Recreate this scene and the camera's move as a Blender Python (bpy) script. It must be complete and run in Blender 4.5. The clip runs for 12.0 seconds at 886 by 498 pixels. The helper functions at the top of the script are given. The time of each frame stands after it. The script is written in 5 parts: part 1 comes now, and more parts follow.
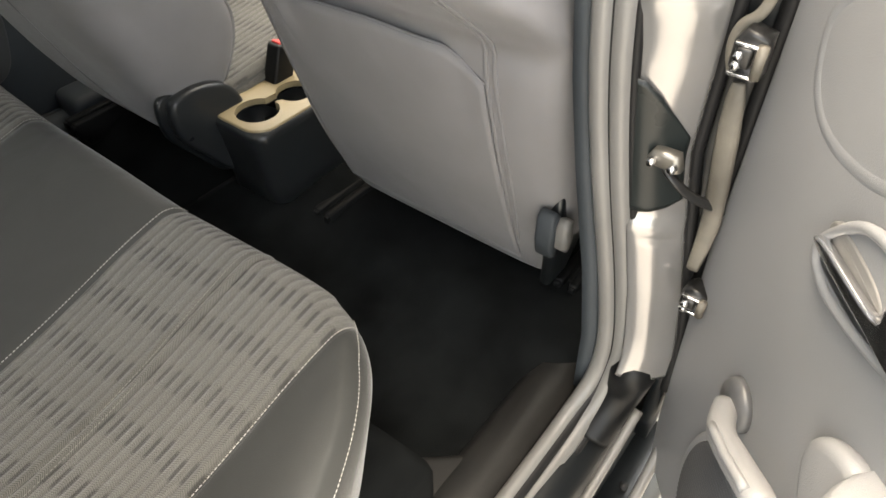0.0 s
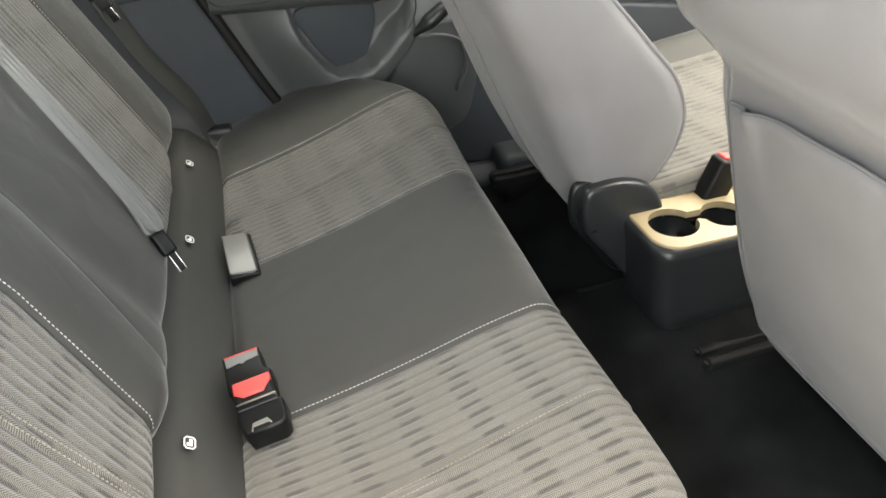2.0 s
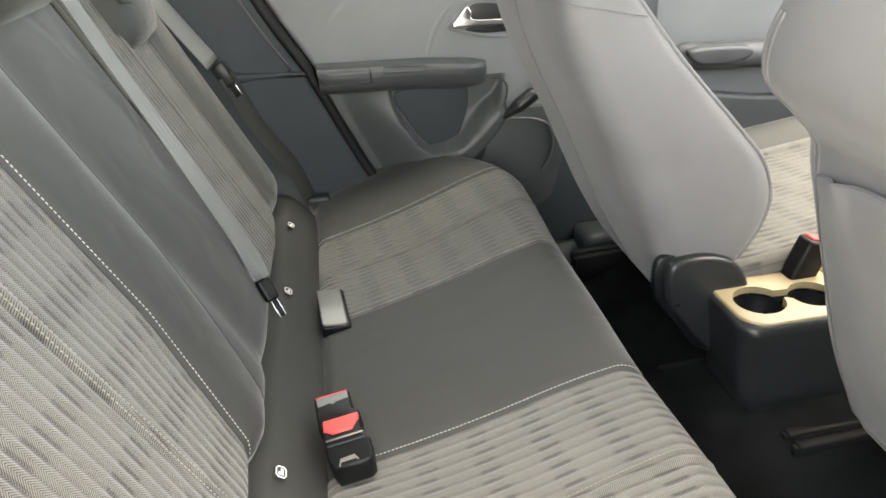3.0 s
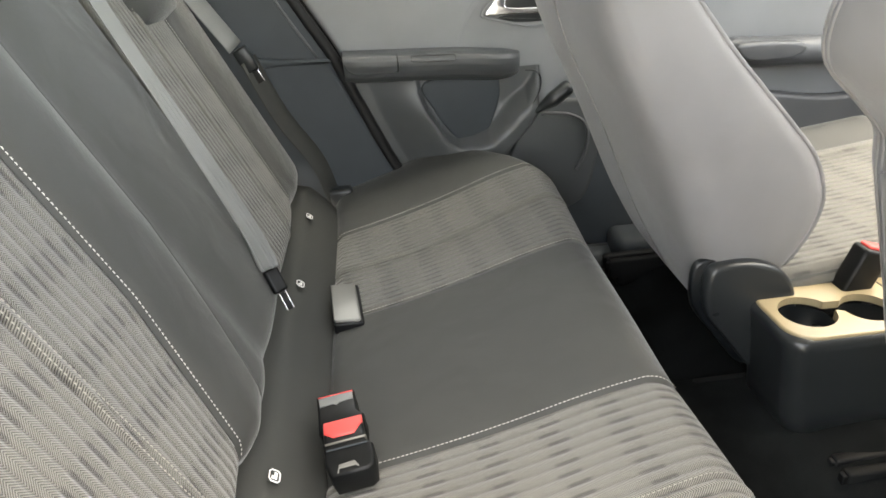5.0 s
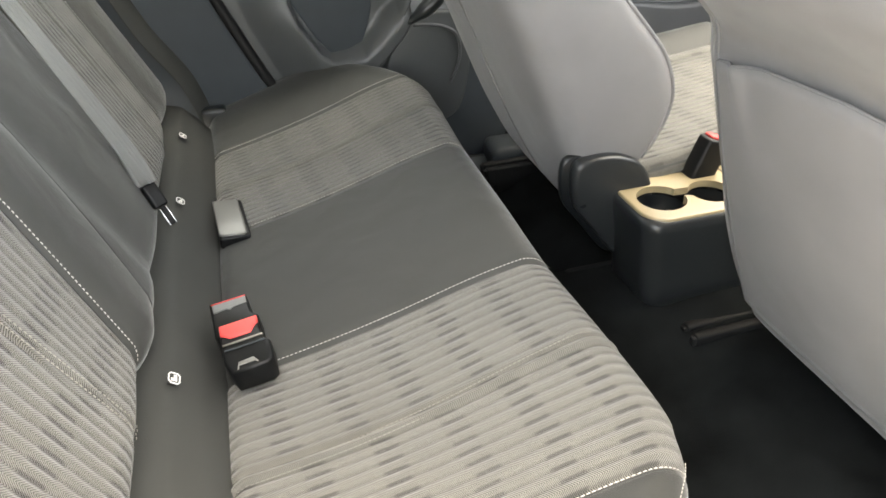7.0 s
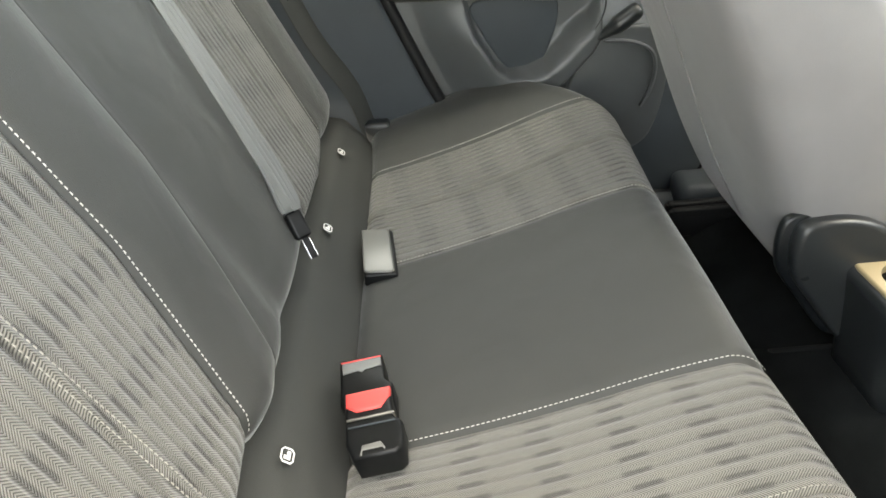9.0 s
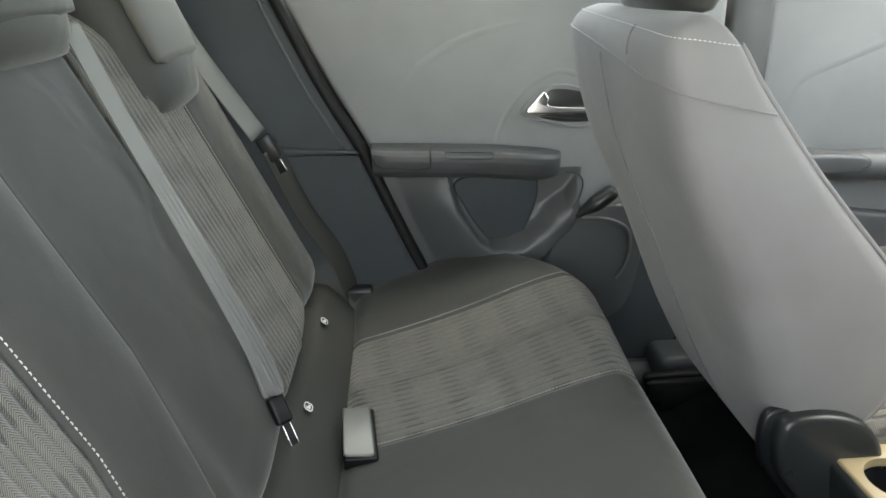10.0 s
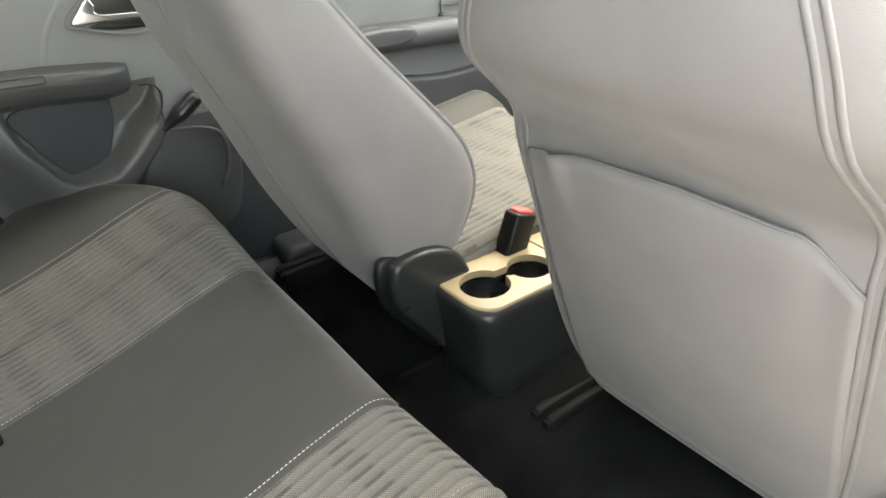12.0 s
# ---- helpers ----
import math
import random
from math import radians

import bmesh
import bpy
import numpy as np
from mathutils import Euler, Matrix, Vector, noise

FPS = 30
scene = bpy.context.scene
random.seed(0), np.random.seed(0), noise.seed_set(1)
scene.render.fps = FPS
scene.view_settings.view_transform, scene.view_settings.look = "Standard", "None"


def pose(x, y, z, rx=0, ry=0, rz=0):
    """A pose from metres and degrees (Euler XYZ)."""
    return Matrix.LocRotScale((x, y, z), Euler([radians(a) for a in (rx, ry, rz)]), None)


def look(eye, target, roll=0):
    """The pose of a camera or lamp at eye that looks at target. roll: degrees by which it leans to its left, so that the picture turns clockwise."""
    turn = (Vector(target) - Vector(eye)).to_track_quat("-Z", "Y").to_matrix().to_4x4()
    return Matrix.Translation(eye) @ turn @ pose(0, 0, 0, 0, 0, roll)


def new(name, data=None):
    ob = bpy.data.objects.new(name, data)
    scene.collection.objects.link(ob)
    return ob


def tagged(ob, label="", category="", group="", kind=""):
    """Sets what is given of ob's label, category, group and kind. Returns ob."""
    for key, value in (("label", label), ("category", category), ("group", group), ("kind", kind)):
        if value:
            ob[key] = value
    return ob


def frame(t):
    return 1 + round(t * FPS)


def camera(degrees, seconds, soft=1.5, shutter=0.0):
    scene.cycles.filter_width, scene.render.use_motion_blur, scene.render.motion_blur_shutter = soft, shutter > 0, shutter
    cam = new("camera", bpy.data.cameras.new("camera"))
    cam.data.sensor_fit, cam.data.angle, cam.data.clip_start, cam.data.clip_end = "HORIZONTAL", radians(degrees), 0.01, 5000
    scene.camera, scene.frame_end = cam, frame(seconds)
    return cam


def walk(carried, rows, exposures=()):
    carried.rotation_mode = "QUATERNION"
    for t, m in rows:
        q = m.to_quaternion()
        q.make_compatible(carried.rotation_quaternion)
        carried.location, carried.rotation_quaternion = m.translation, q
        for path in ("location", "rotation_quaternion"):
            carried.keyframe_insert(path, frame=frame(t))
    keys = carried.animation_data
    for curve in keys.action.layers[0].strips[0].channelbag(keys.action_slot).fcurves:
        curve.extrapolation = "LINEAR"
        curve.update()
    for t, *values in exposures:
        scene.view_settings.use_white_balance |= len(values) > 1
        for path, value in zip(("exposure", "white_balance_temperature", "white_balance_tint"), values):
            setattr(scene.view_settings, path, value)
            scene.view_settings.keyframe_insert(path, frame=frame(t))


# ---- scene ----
cam = camera(65.1, 12.0, soft=1.6)
PATH = [
    (0, (0.09, -0.903, 0.967), (1.244, -0.03, -0.414), -0.1),
    (0.5, (0.159, -0.833, 0.946), (1.097, 0.253, -0.448), -1.1),
    (1, (0.188, -0.776, 0.932), (0.867, 0.51, -0.441), -3.2),
    (1.5, (0.19, -0.757, 0.935), (0.688, 0.692, -0.351), -4.0),
    (2, (0.165, -0.773, 0.927), (0.563, 0.792, -0.252), -4.0),
    (2.5, (0.125, -0.831, 0.93), (0.453, 0.84, -0.119), -4.2),
    (3, (0.127, -0.83, 0.912), (0.372, 0.918, -0.029), -4.4),
    (3.2, (0.132, -0.82, 0.901), (0.32, 0.955, 0.0), -4.7),
    (5, (0.155, -0.78, 0.866), (0.302, 0.988, -0.056), -4.0),
    (5.5, (0.157, -0.802, 0.859), (0.434, 0.912, -0.134), -3.6),
    (6, (0.141, -0.823, 0.854), (0.534, 0.837, -0.189), -2.5),
    (6.5, (0.134, -0.844, 0.86), (0.59, 0.783, -0.209), -2.1),
    (8.3, (0.176, -0.716, 0.792), (0.431, 0.874, -0.393), -5.4),
    (8.5, (0.169, -0.695, 0.792), (0.335, 0.922, -0.374), -5.7),
    (9, (0.158, -0.659, 0.812), (0.174, 1.031, -0.256), -4.4),
    (9.5, (0.154, -0.652, 0.852), (0.132, 1.151, -0.013), -2.2),
    (10, (0.145, -0.636, 0.876), (0.265, 1.222, 0.146), -1.4),
    (10.5, (0.145, -0.607, 0.881), (0.541, 1.214, 0.155), -1.9),
    (11, (0.161, -0.604, 0.866), (0.813, 1.104, 0.056), -3.0),
    (11.5, (0.171, -0.624, 0.857), (1.016, 0.947, -0.047), -3.2),
    (12, (0.164, -0.671, 0.86), (1.196, 0.729, -0.128), -2.3),
]
EXPOSURES = [(0, 3.65, 8600, 8), (0.6, 4.2, 8600, 7), (1.8, 4.6, 8600, 7), (6.7, 4.6, 8600, 7), (9, 4.8, 8600, 4), (9.5, 4.65, 8400, 3), (10, 4.2, 8100, 3), (11, 4.22, 8100, 3), (11.5, 4.4, 8300, 4), (12, 4.45, 8700, 5)]
walk(cam, [(t, look(eye, target, roll)) for t, eye, target, roll in PATH], EXPOSURES)

# ---- light ----
world = bpy.data.worlds.new("sky")
scene.world = world
world.use_nodes = True
wn = world.node_tree.nodes
sky = wn.new("ShaderNodeTexSky")
sky.sky_type, sky.sun_disc = "NISHITA", False
sky.sun_elevation, sky.sun_rotation = radians(74), radians(23)
sky.air_density, sky.dust_density, sky.ozone_density = 0.8, 2.0, 0.6
haze = wn.new("ShaderNodeHueSaturation")
haze.inputs["Saturation"].default_value = 0.6
world.node_tree.links.new(sky.outputs[0], haze.inputs["Color"])
world.node_tree.links.new(haze.outputs[0], wn["Background"].inputs[0])
wn["Background"].inputs[1].default_value = 0.15
sun = new("sun", bpy.data.lights.new("sun", "SUN"))
sun.data.energy, sun.data.angle, sun.data.color = 0.85, radians(98), (1.0, 0.965, 0.92)
sun.matrix_world = look((0.65, 0.6, 2.8), (0.4, 0, 0.4))


# ---- materials ----
def mat(name, colour, rough=0.7, metal=0.0, var=0.12, scale=9.0, grain=0.15, grain_scale=400.0, sheen=0.0, spec=0.5, coat=0.0, folds=0.0, fold_scale=11.0):
    """A surface with broad variation, fine grain and a little relief."""
    m = bpy.data.materials.new(name)
    m.use_nodes = True
    n, l = m.node_tree.nodes, m.node_tree.links
    b = n["Principled BSDF"]
    tc = n.new("ShaderNodeTexCoord")
    broad, fine = n.new("ShaderNodeTexNoise"), n.new("ShaderNodeTexNoise")
    broad.inputs["Scale"].default_value, broad.inputs["Detail"].default_value = scale, 4
    fine.inputs["Scale"].default_value, fine.inputs["Detail"].default_value = grain_scale, 2
    l.new(tc.outputs["Object"], broad.inputs["Vector"])
    l.new(tc.outputs["Object"], fine.inputs["Vector"])
    ramp = n.new("ShaderNodeValToRGB")
    lo = [c * (1 - var) for c in colour]
    hi = [min(1, c * (1 + var)) for c in colour]
    ramp.color_ramp.elements[0].position, ramp.color_ramp.elements[1].position = 0.3, 0.7
    ramp.color_ramp.elements[0].color, ramp.color_ramp.elements[1].color = (*lo, 1), (*hi, 1)
    l.new(broad.outputs[0], ramp.inputs[0])
    l.new(ramp.outputs[0], b.inputs["Base Color"])
    rr = n.new("ShaderNodeMapRange")
    rr.inputs["To Min"].default_value, rr.inputs["To Max"].default_value = max(0, rough - 0.08), min(1, rough + 0.08)
    l.new(broad.outputs[0], rr.inputs[0])
    l.new(rr.outputs[0], b.inputs["Roughness"])
    bump = n.new("ShaderNodeBump")
    bump.inputs["Strength"].default_value, bump.inputs["Distance"].default_value = grain, 0.001
    l.new(fine.outputs[0], bump.inputs["Height"])
    l.new(bump.outputs[0], b.inputs["Normal"])
    if folds:
        slack, crease = n.new("ShaderNodeTexNoise"), n.new("ShaderNodeBump")
        slack.inputs["Scale"].default_value, slack.inputs["Detail"].default_value = fold_scale, 1.5
        slack.inputs["Distortion"].default_value = 0.6
        l.new(tc.outputs["Object"], slack.inputs["Vector"])
        crease.inputs["Strength"].default_value, crease.inputs["Distance"].default_value = 1.0, folds
        l.new(slack.outputs[0], crease.inputs["Height"])
        l.new(crease.outputs[0], bump.inputs["Normal"])
    b.inputs["Metallic"].default_value = metal
    b.inputs["Specular IOR Level"].default_value = spec
    b.inputs["Sheen Weight"].default_value = sheen
    b.inputs["Sheen Roughness"].default_value = 0.3
    b.inputs["Coat Weight"].default_value = coat
    return m


def ribbed_cloth(name, dark, light):
    """Light woven cloth: fore-and-aft ribs of 15 mm whose depth comes and goes in staggered bands, with a fine chevron weave. UV is in metres."""
    m = bpy.data.materials.new(name)
    m.use_nodes = True
    n, l = m.node_tree.nodes, m.node_tree.links
    b = n["Principled BSDF"]

    def math_(op, a, c=0.0, d=0.0):
        k = n.new("ShaderNodeMath")
        k.operation = op
        for i, v in enumerate((a, c, d)):
            if isinstance(v, (int, float)):
                k.inputs[i].default_value = v
            else:
                l.new(v, k.inputs[i])
        return k.outputs[0]
    uv = n.new("ShaderNodeUVMap")
    sep = n.new("ShaderNodeSeparateXYZ")
    l.new(uv.outputs[0], sep.inputs[0])
    u, v = sep.outputs[0], sep.outputs[1]
    wob = n.new("ShaderNodeTexNoise")
    wob.inputs["Scale"].default_value = 18.0
    l.new(uv.outputs[0], wob.inputs["Vector"])
    vv = math_("ADD", v, math_("MULTIPLY", wob.outputs[0], 0.0022))
    rib = math_("SINE", math_("MULTIPLY", vv, 2 * math.pi / 0.0148))
    half = math_("GREATER_THAN", v, 0.16)
    # blocks of 37 mm along the cloth, each with its own depth of rib
    stagger = n.new("ShaderNodeTexWhiteNoise")
    stagger.noise_dimensions = "1D"
    l.new(math_("FLOOR", math_("DIVIDE", math_("ADD", vv, 0.0037), 0.0148)), stagger.inputs["W"])
    along = math_("DIVIDE", math_("ADD", math_("ADD", u, math_("MULTIPLY", wob.outputs[0], 0.007)), math_("ADD", math_("MULTIPLY", v, 0.12), math_("MULTIPLY_ADD", half, 0.021, math_("MULTIPLY", stagger.outputs[0], 0.007)))), 0.037)
    block = math_("FLOOR", along)
    tri = math_("MULTIPLY", math_("PINGPONG", along, 0.5), 2.0)
    window = n.new("ShaderNodeMapRange")
    window.interpolation_type = "SMOOTHSTEP"
    window.inputs["From Max"].default_value = 0.5
    l.new(tri, window.inputs[0])
    pick = n.new("ShaderNodeTexWhiteNoise")
    pick.noise_dimensions = "2D"
    cell = n.new("ShaderNodeCombineXYZ")
    l.new(block, cell.inputs[0])
    l.new(half, cell.inputs[1])
    l.new(cell.outputs[0], pick.inputs["Vector"])
    depth = math_("ADD", math_("MULTIPLY_ADD", math_("MODULO", block, 2.0), 0.60, 0.18), math_("MULTIPLY", pick.outputs[0], 0.22))
    groove = n.new("ShaderNodeMapRange")
    groove.interpolation_type = "SMOOTHSTEP"
    groove.inputs["From Min"].default_value, groove.inputs["From Max"].default_value = 0.46, 0.95
    l.new(math_("MULTIPLY_ADD", rib, 0.5, 0.5), groove.inputs[0])
    thin = n.new("ShaderNodeMapRange")
    thin.interpolation_type = "SMOOTHSTEP"
    thin.inputs["From Min"].default_value, thin.inputs["From Max"].default_value = 0.72, 0.97
    thin.inputs["To Max"].default_value = 0.36
    l.new(math_("MULTIPLY_ADD", rib, 0.5, 0.5), thin.inputs[0])
    mask = math_("MAXIMUM", thin.outputs[0], math_("MULTIPLY", groove.outputs[0], math_("MULTIPLY_ADD", math_("MULTIPLY", window.outputs[0], depth), 0.98, 0.08)))
    # chevron weave: the slant turns from rib to rib
    row = math_("PINGPONG", math_("ADD", vv, 0.0037), 0.0074)
    weave = math_("SINE", math_("MULTIPLY", math_("ADD", u, math_("MULTIPLY", row, 1.1)), 2 * math.pi / 0.0026))
    weave = math_("MAXIMUM", math_("MINIMUM", math_("MULTIPLY", weave, 1.5), 1.0), -1.0)
    height = math_("MULTIPLY_ADD", mask, -1.0, math_("MULTIPLY_ADD", weave, 0.22, math_("MULTIPLY", rib, -0.45)))
    hatch = math_("MULTIPLY", weave, math_("MULTIPLY_ADD", mask, -0.28, 0.44))
    tone = math_("ADD", math_("MULTIPLY_ADD", mask, -0.48, 0.57), hatch)
    stain = n.new("ShaderNodeTexNoise")
    stain.inputs["Scale"].default_value = 7.0
    l.new(uv.outputs[0], stain.inputs["Vector"])
    tone = math_("ADD", tone, math_("MULTIPLY_ADD", stain.outputs[0], 0.25, -0.125))
    tone = math_("ADD", tone, math_("MULTIPLY_ADD", math_("MULTIPLY", math_("MODULO", block, 2.0), window.outputs[0]), -0.05, 0.02))
    ramp = n.new("ShaderNodeValToRGB")
    ramp.color_ramp.elements[0].position, ramp.color_ramp.elements[1].position = 0.0, 1.0
    ramp.color_ramp.elements[0].color, ramp.color_ramp.elements[1].color = (*dark, 1), (*light, 1)
    l.new(tone, ramp.inputs[0])
    l.new(ramp.outputs[0], b.inputs["Base Color"])
    bump = n.new("ShaderNodeBump")
    bump.inputs["Strength"].default_value, bump.inputs["Distance"].default_value = 0.7, 0.003
    l.new(height, bump.inputs["Height"])
    l.new(bump.outputs[0], b.inputs["Normal"])
    b.inputs["Roughness"].default_value = 0.85
    b.inputs["Sheen Weight"].default_value = 0.3
    return m


DARK = mat("charcoal_cloth", (0.036, 0.037, 0.0345), 0.66, var=0.1, grain=0.35, grain_scale=900, sheen=0.35, folds=0.004)
LIGHT = ribbed_cloth("ribbed_light_cloth", (0.014, 0.0133, 0.0115), (0.190, 0.182, 0.159))
GREY = mat("grey_seat_cloth", (0.184, 0.179, 0.183), 0.8, var=0.07, grain=0.4, grain_scale=1100, sheen=0.2, folds=0.004, fold_scale=8)
# charcoal cloth, darkened in colour for the shade behind the cushion
VALANCE = mat("shade_darkened_cloth", (0.034, 0.035, 0.032), 0.85, var=0.12, grain=0.5, grain_scale=900)
SOFT_THREAD = mat("cloth_coloured_thread", (0.30, 0.287, 0.255), 0.8)
THREAD = mat("pale_thread", (0.57, 0.555, 0.51), 0.7)
CARPET = mat("black_carpet", (0.0082, 0.0092, 0.0094), 0.98, var=0.5, grain=0.8, grain_scale=700, spec=0.06)
TRIM = mat("grey_door_plastic", (0.215, 0.22, 0.228), 0.44, var=0.06, grain=0.3, grain_scale=900)
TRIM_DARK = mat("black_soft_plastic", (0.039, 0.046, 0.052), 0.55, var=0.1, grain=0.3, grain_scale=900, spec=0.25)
TRIM_BLACK = mat("blue_black_plastic", (0.021, 0.0235, 0.025), 0.31, var=0.1, grain=0.2, grain_scale=900)
BUCKLE = mat("deep_black_buckle_plastic", (0.0045, 0.005, 0.0055), 0.42, var=0.15, grain=0.1, spec=0.25)
# door plastic darkened in colour for the shade inside the closed door
ARM = mat("shaded_door_plastic", (0.064, 0.068, 0.071), 0.36, var=0.08, grain=0.3, grain_scale=900)
# charcoal cloth in a paler, lit tone for one headrest face
LIT_CLOTH = mat("lit_charcoal_cloth", (0.085, 0.083, 0.075), 0.8, var=0.08, grain=0.4, grain_scale=1100, sheen=0.2)
COVER = mat("satin_grey_cover_plastic", (0.15, 0.148, 0.138), 0.3, var=0.05, grain=0.05)
BLACK = mat("black_plastic", (0.008, 0.01, 0.0115), 0.36, var=0.15, grain=0.15, grain_scale=900)
BEIGE = mat("beige_metallic_trim", (0.30, 0.24, 0.145), 0.34, var=0.05, grain=0.05)
RED = mat("red_plastic", (0.72, 0.075, 0.07), 0.45, var=0.05, grain=0.05)
CHROME = mat("satin_chrome", (0.82, 0.82, 0.83), 0.22, 1.0, var=0.03, grain=0.03)
WHITE = mat("white_plastic", (0.78, 0.77, 0.74), 0.5, var=0.04)
BELT = mat("grey_belt_webbing", (0.18, 0.184, 0.18), 0.55, var=0.06, grain=0.5, grain_scale=1500)
SEAL = mat("grey_rubber_seal", (0.155, 0.152, 0.146), 0.34, var=0.08, grain=0.15)
PAINT = mat("silver_grey_body_paint", (0.27, 0.265, 0.262), 0.18, 0.55, var=0.05, grain=0.01, coat=1.0)
TRIM_MID = mat("dark_grey_armrest_plastic", (0.08, 0.083, 0.088), 0.36, var=0.08, grain=0.3, grain_scale=900)
TAN = mat("tan_sealer_strip", (0.13, 0.118, 0.098), 0.5, var=0.35, scale=16)
PLATE = mat("dark_reflection_plate", (0.014, 0.018, 0.018), 0.30, var=0.3, grain=0.05, spec=0.3)
HINGE = mat("black_hinge_steel", (0.03, 0.03, 0.03), 0.3, 0.6, var=0.3)
SILL = mat("scuffed_sill_plastic", (0.016, 0.0152, 0.014), 0.5, var=0.25, scale=14, grain=0.3, grain_scale=600)
RAIL = mat("matt_black_steel", (0.006, 0.0065, 0.007), 0.6, var=0.3, spec=0.25)
RUBBER = mat("black_rubber", (0.009, 0.009, 0.0095), 0.55, var=0.15, spec=0.25)
STEEL = mat("worn_hinge_steel", (0.28, 0.265, 0.24), 0.38, 0.8, var=0.2)
HEADLINER = mat("pale_headliner_cloth", (0.5, 0.49, 0.46), 0.9)


def glass(name, tint):
    """A tinted pane: the light that passes takes its tint, with a little gloss on top."""
    m = bpy.data.materials.new(name)
    m.use_nodes = True
    n, l = m.node_tree.nodes, m.node_tree.links
    n.remove(n["Principled BSDF"])
    clear, gloss, mix = n.new("ShaderNodeBsdfTransparent"), n.new("ShaderNodeBsdfGlossy"), n.new("ShaderNodeMixShader")
    clear.inputs["Color"].default_value = (*tint, 1)
    gloss.inputs["Roughness"].default_value = 0.02
    mix.inputs[0].default_value = 0.06
    l.new(clear.outputs[0], mix.inputs[1])
    l.new(gloss.outputs[0], mix.inputs[2])
    l.new(mix.outputs[0], n["Material Output"].inputs["Surface"])
    return m


# glass tints are set to dim the daylight that enters the cabin
SCREEN = glass("clear_windscreen_glass", (0.88, 0.885, 0.88))
TINTED = glass("daylight_dimming_glass", (0.54, 0.575, 0.605))


# ---- mesh helpers ----
def thing(name, label, category, group="", kind="", at=(0, 0, 0)):
    ob = tagged(new(name), label, category, group, kind)
    ob.location = at
    return ob


def part(name, bm, material, parent=None, label="", smooth=True):
    me = bpy.data.meshes.new(name)
    if isinstance(bm, bmesh.types.BMesh):
        bmesh.ops.recalc_face_normals(bm, faces=bm.faces)
        bm.to_mesh(me)
        bm.free()
    else:
        me.from_pydata(*bm)
    me.materials.append(material)
    if smooth:
        me.shade_smooth()
    ob = new(name, me)
    if parent:
        ob.parent = parent
        ob.matrix_parent_inverse = Matrix.Translation([-c for c in parent.location]) if parent.type == "EMPTY" else Matrix()
    if label:
        tagged(ob, label)
    return ob


def box(lo, hi, bevel=0.004, seg=2, m=None):
    bm = bmesh.new()
    bmesh.ops.create_cube(bm, size=1, matrix=Matrix.Translation([(a + b) / 2 for a, b in zip(lo, hi)]) @ Matrix.Diagonal([abs(b - a) for a, b in zip(lo, hi)] + [1]))
    if bevel:
        bmesh.ops.bevel(bm, geom=bm.edges[:], offset=bevel, segments=seg, profile=0.5, affect="EDGES")
    if m:
        bmesh.ops.transform(bm, matrix=m, verts=bm.verts)
    return bm


def slab(outline, axis, a, b, bevel=0.004, seg=2):
    """A plate: an outline in the two other axes, from a to b along the axis."""
    bm = bmesh.new()

    def at(p, h):
        q = list(p)
        q.insert("xyz".index(axis), h)
        return q
    low = [bm.verts.new(at(p, a)) for p in outline]
    high = [bm.verts.new(at(p, b)) for p in outline]
    bm.faces.new(low)
    bm.faces.new(high)
    k = len(outline)
    for i in range(k):
        bm.faces.new((low[i], low[(i + 1) % k], high[(i + 1) % k], high[i]))
    bmesh.ops.recalc_face_normals(bm, faces=bm.faces)
    if bevel:
        rim = [e for e in bm.edges if (e.verts[0] in low) == (e.verts[1] in low)]
        bmesh.ops.bevel(bm, geom=rim, offset=bevel, segments=seg, profile=0.5, affect="EDGES")
    return bm


def smooth_line(points, n=12, closed=False):
    """A Catmull-Rom line through the points."""
    pts = [Vector(p) for p in points]
    k, out = len(pts), []
    for i in range(k if closed else k - 1):
        p = [pts[(i + j) % k] if closed else pts[min(max(i + j, 0), k - 1)] for j in (-1, 0, 1, 2)]
        for s in range(n):
            t = s / n
            out.append(0.5 * (2 * p[1] + (p[2] - p[0]) * t + (2 * p[0] - 5 * p[1] + 4 * p[2] - p[3]) * t * t + (3 * p[1] - p[0] - 3 * p[2] + p[3]) * t ** 3))
    if not closed:
        out.append(pts[-1])
    return out


def grid(f, us, vs, back=0.0, uv=True):
    """An open sheet of f(u, v) with UVs in metres; back: thickness."""
    bm = bmesh.new()
    lay = bm.loops.layers.uv.new("UVMap")
    vts = [[bm.verts.new(f(u, v)) for v in vs] for u in us]
    for i in range(len(us) - 1):
        for j in range(len(vs) - 1):
            fc = bm.faces.new((vts[i][j], vts[i + 1][j], vts[i + 1][j + 1], vts[i][j + 1]))
            for lp, (a, b) in zip(fc.loops, ((i, j), (i + 1, j), (i + 1, j + 1), (i, j + 1))):
                lp[lay].uv = (us[a], vs[b])
    return bm


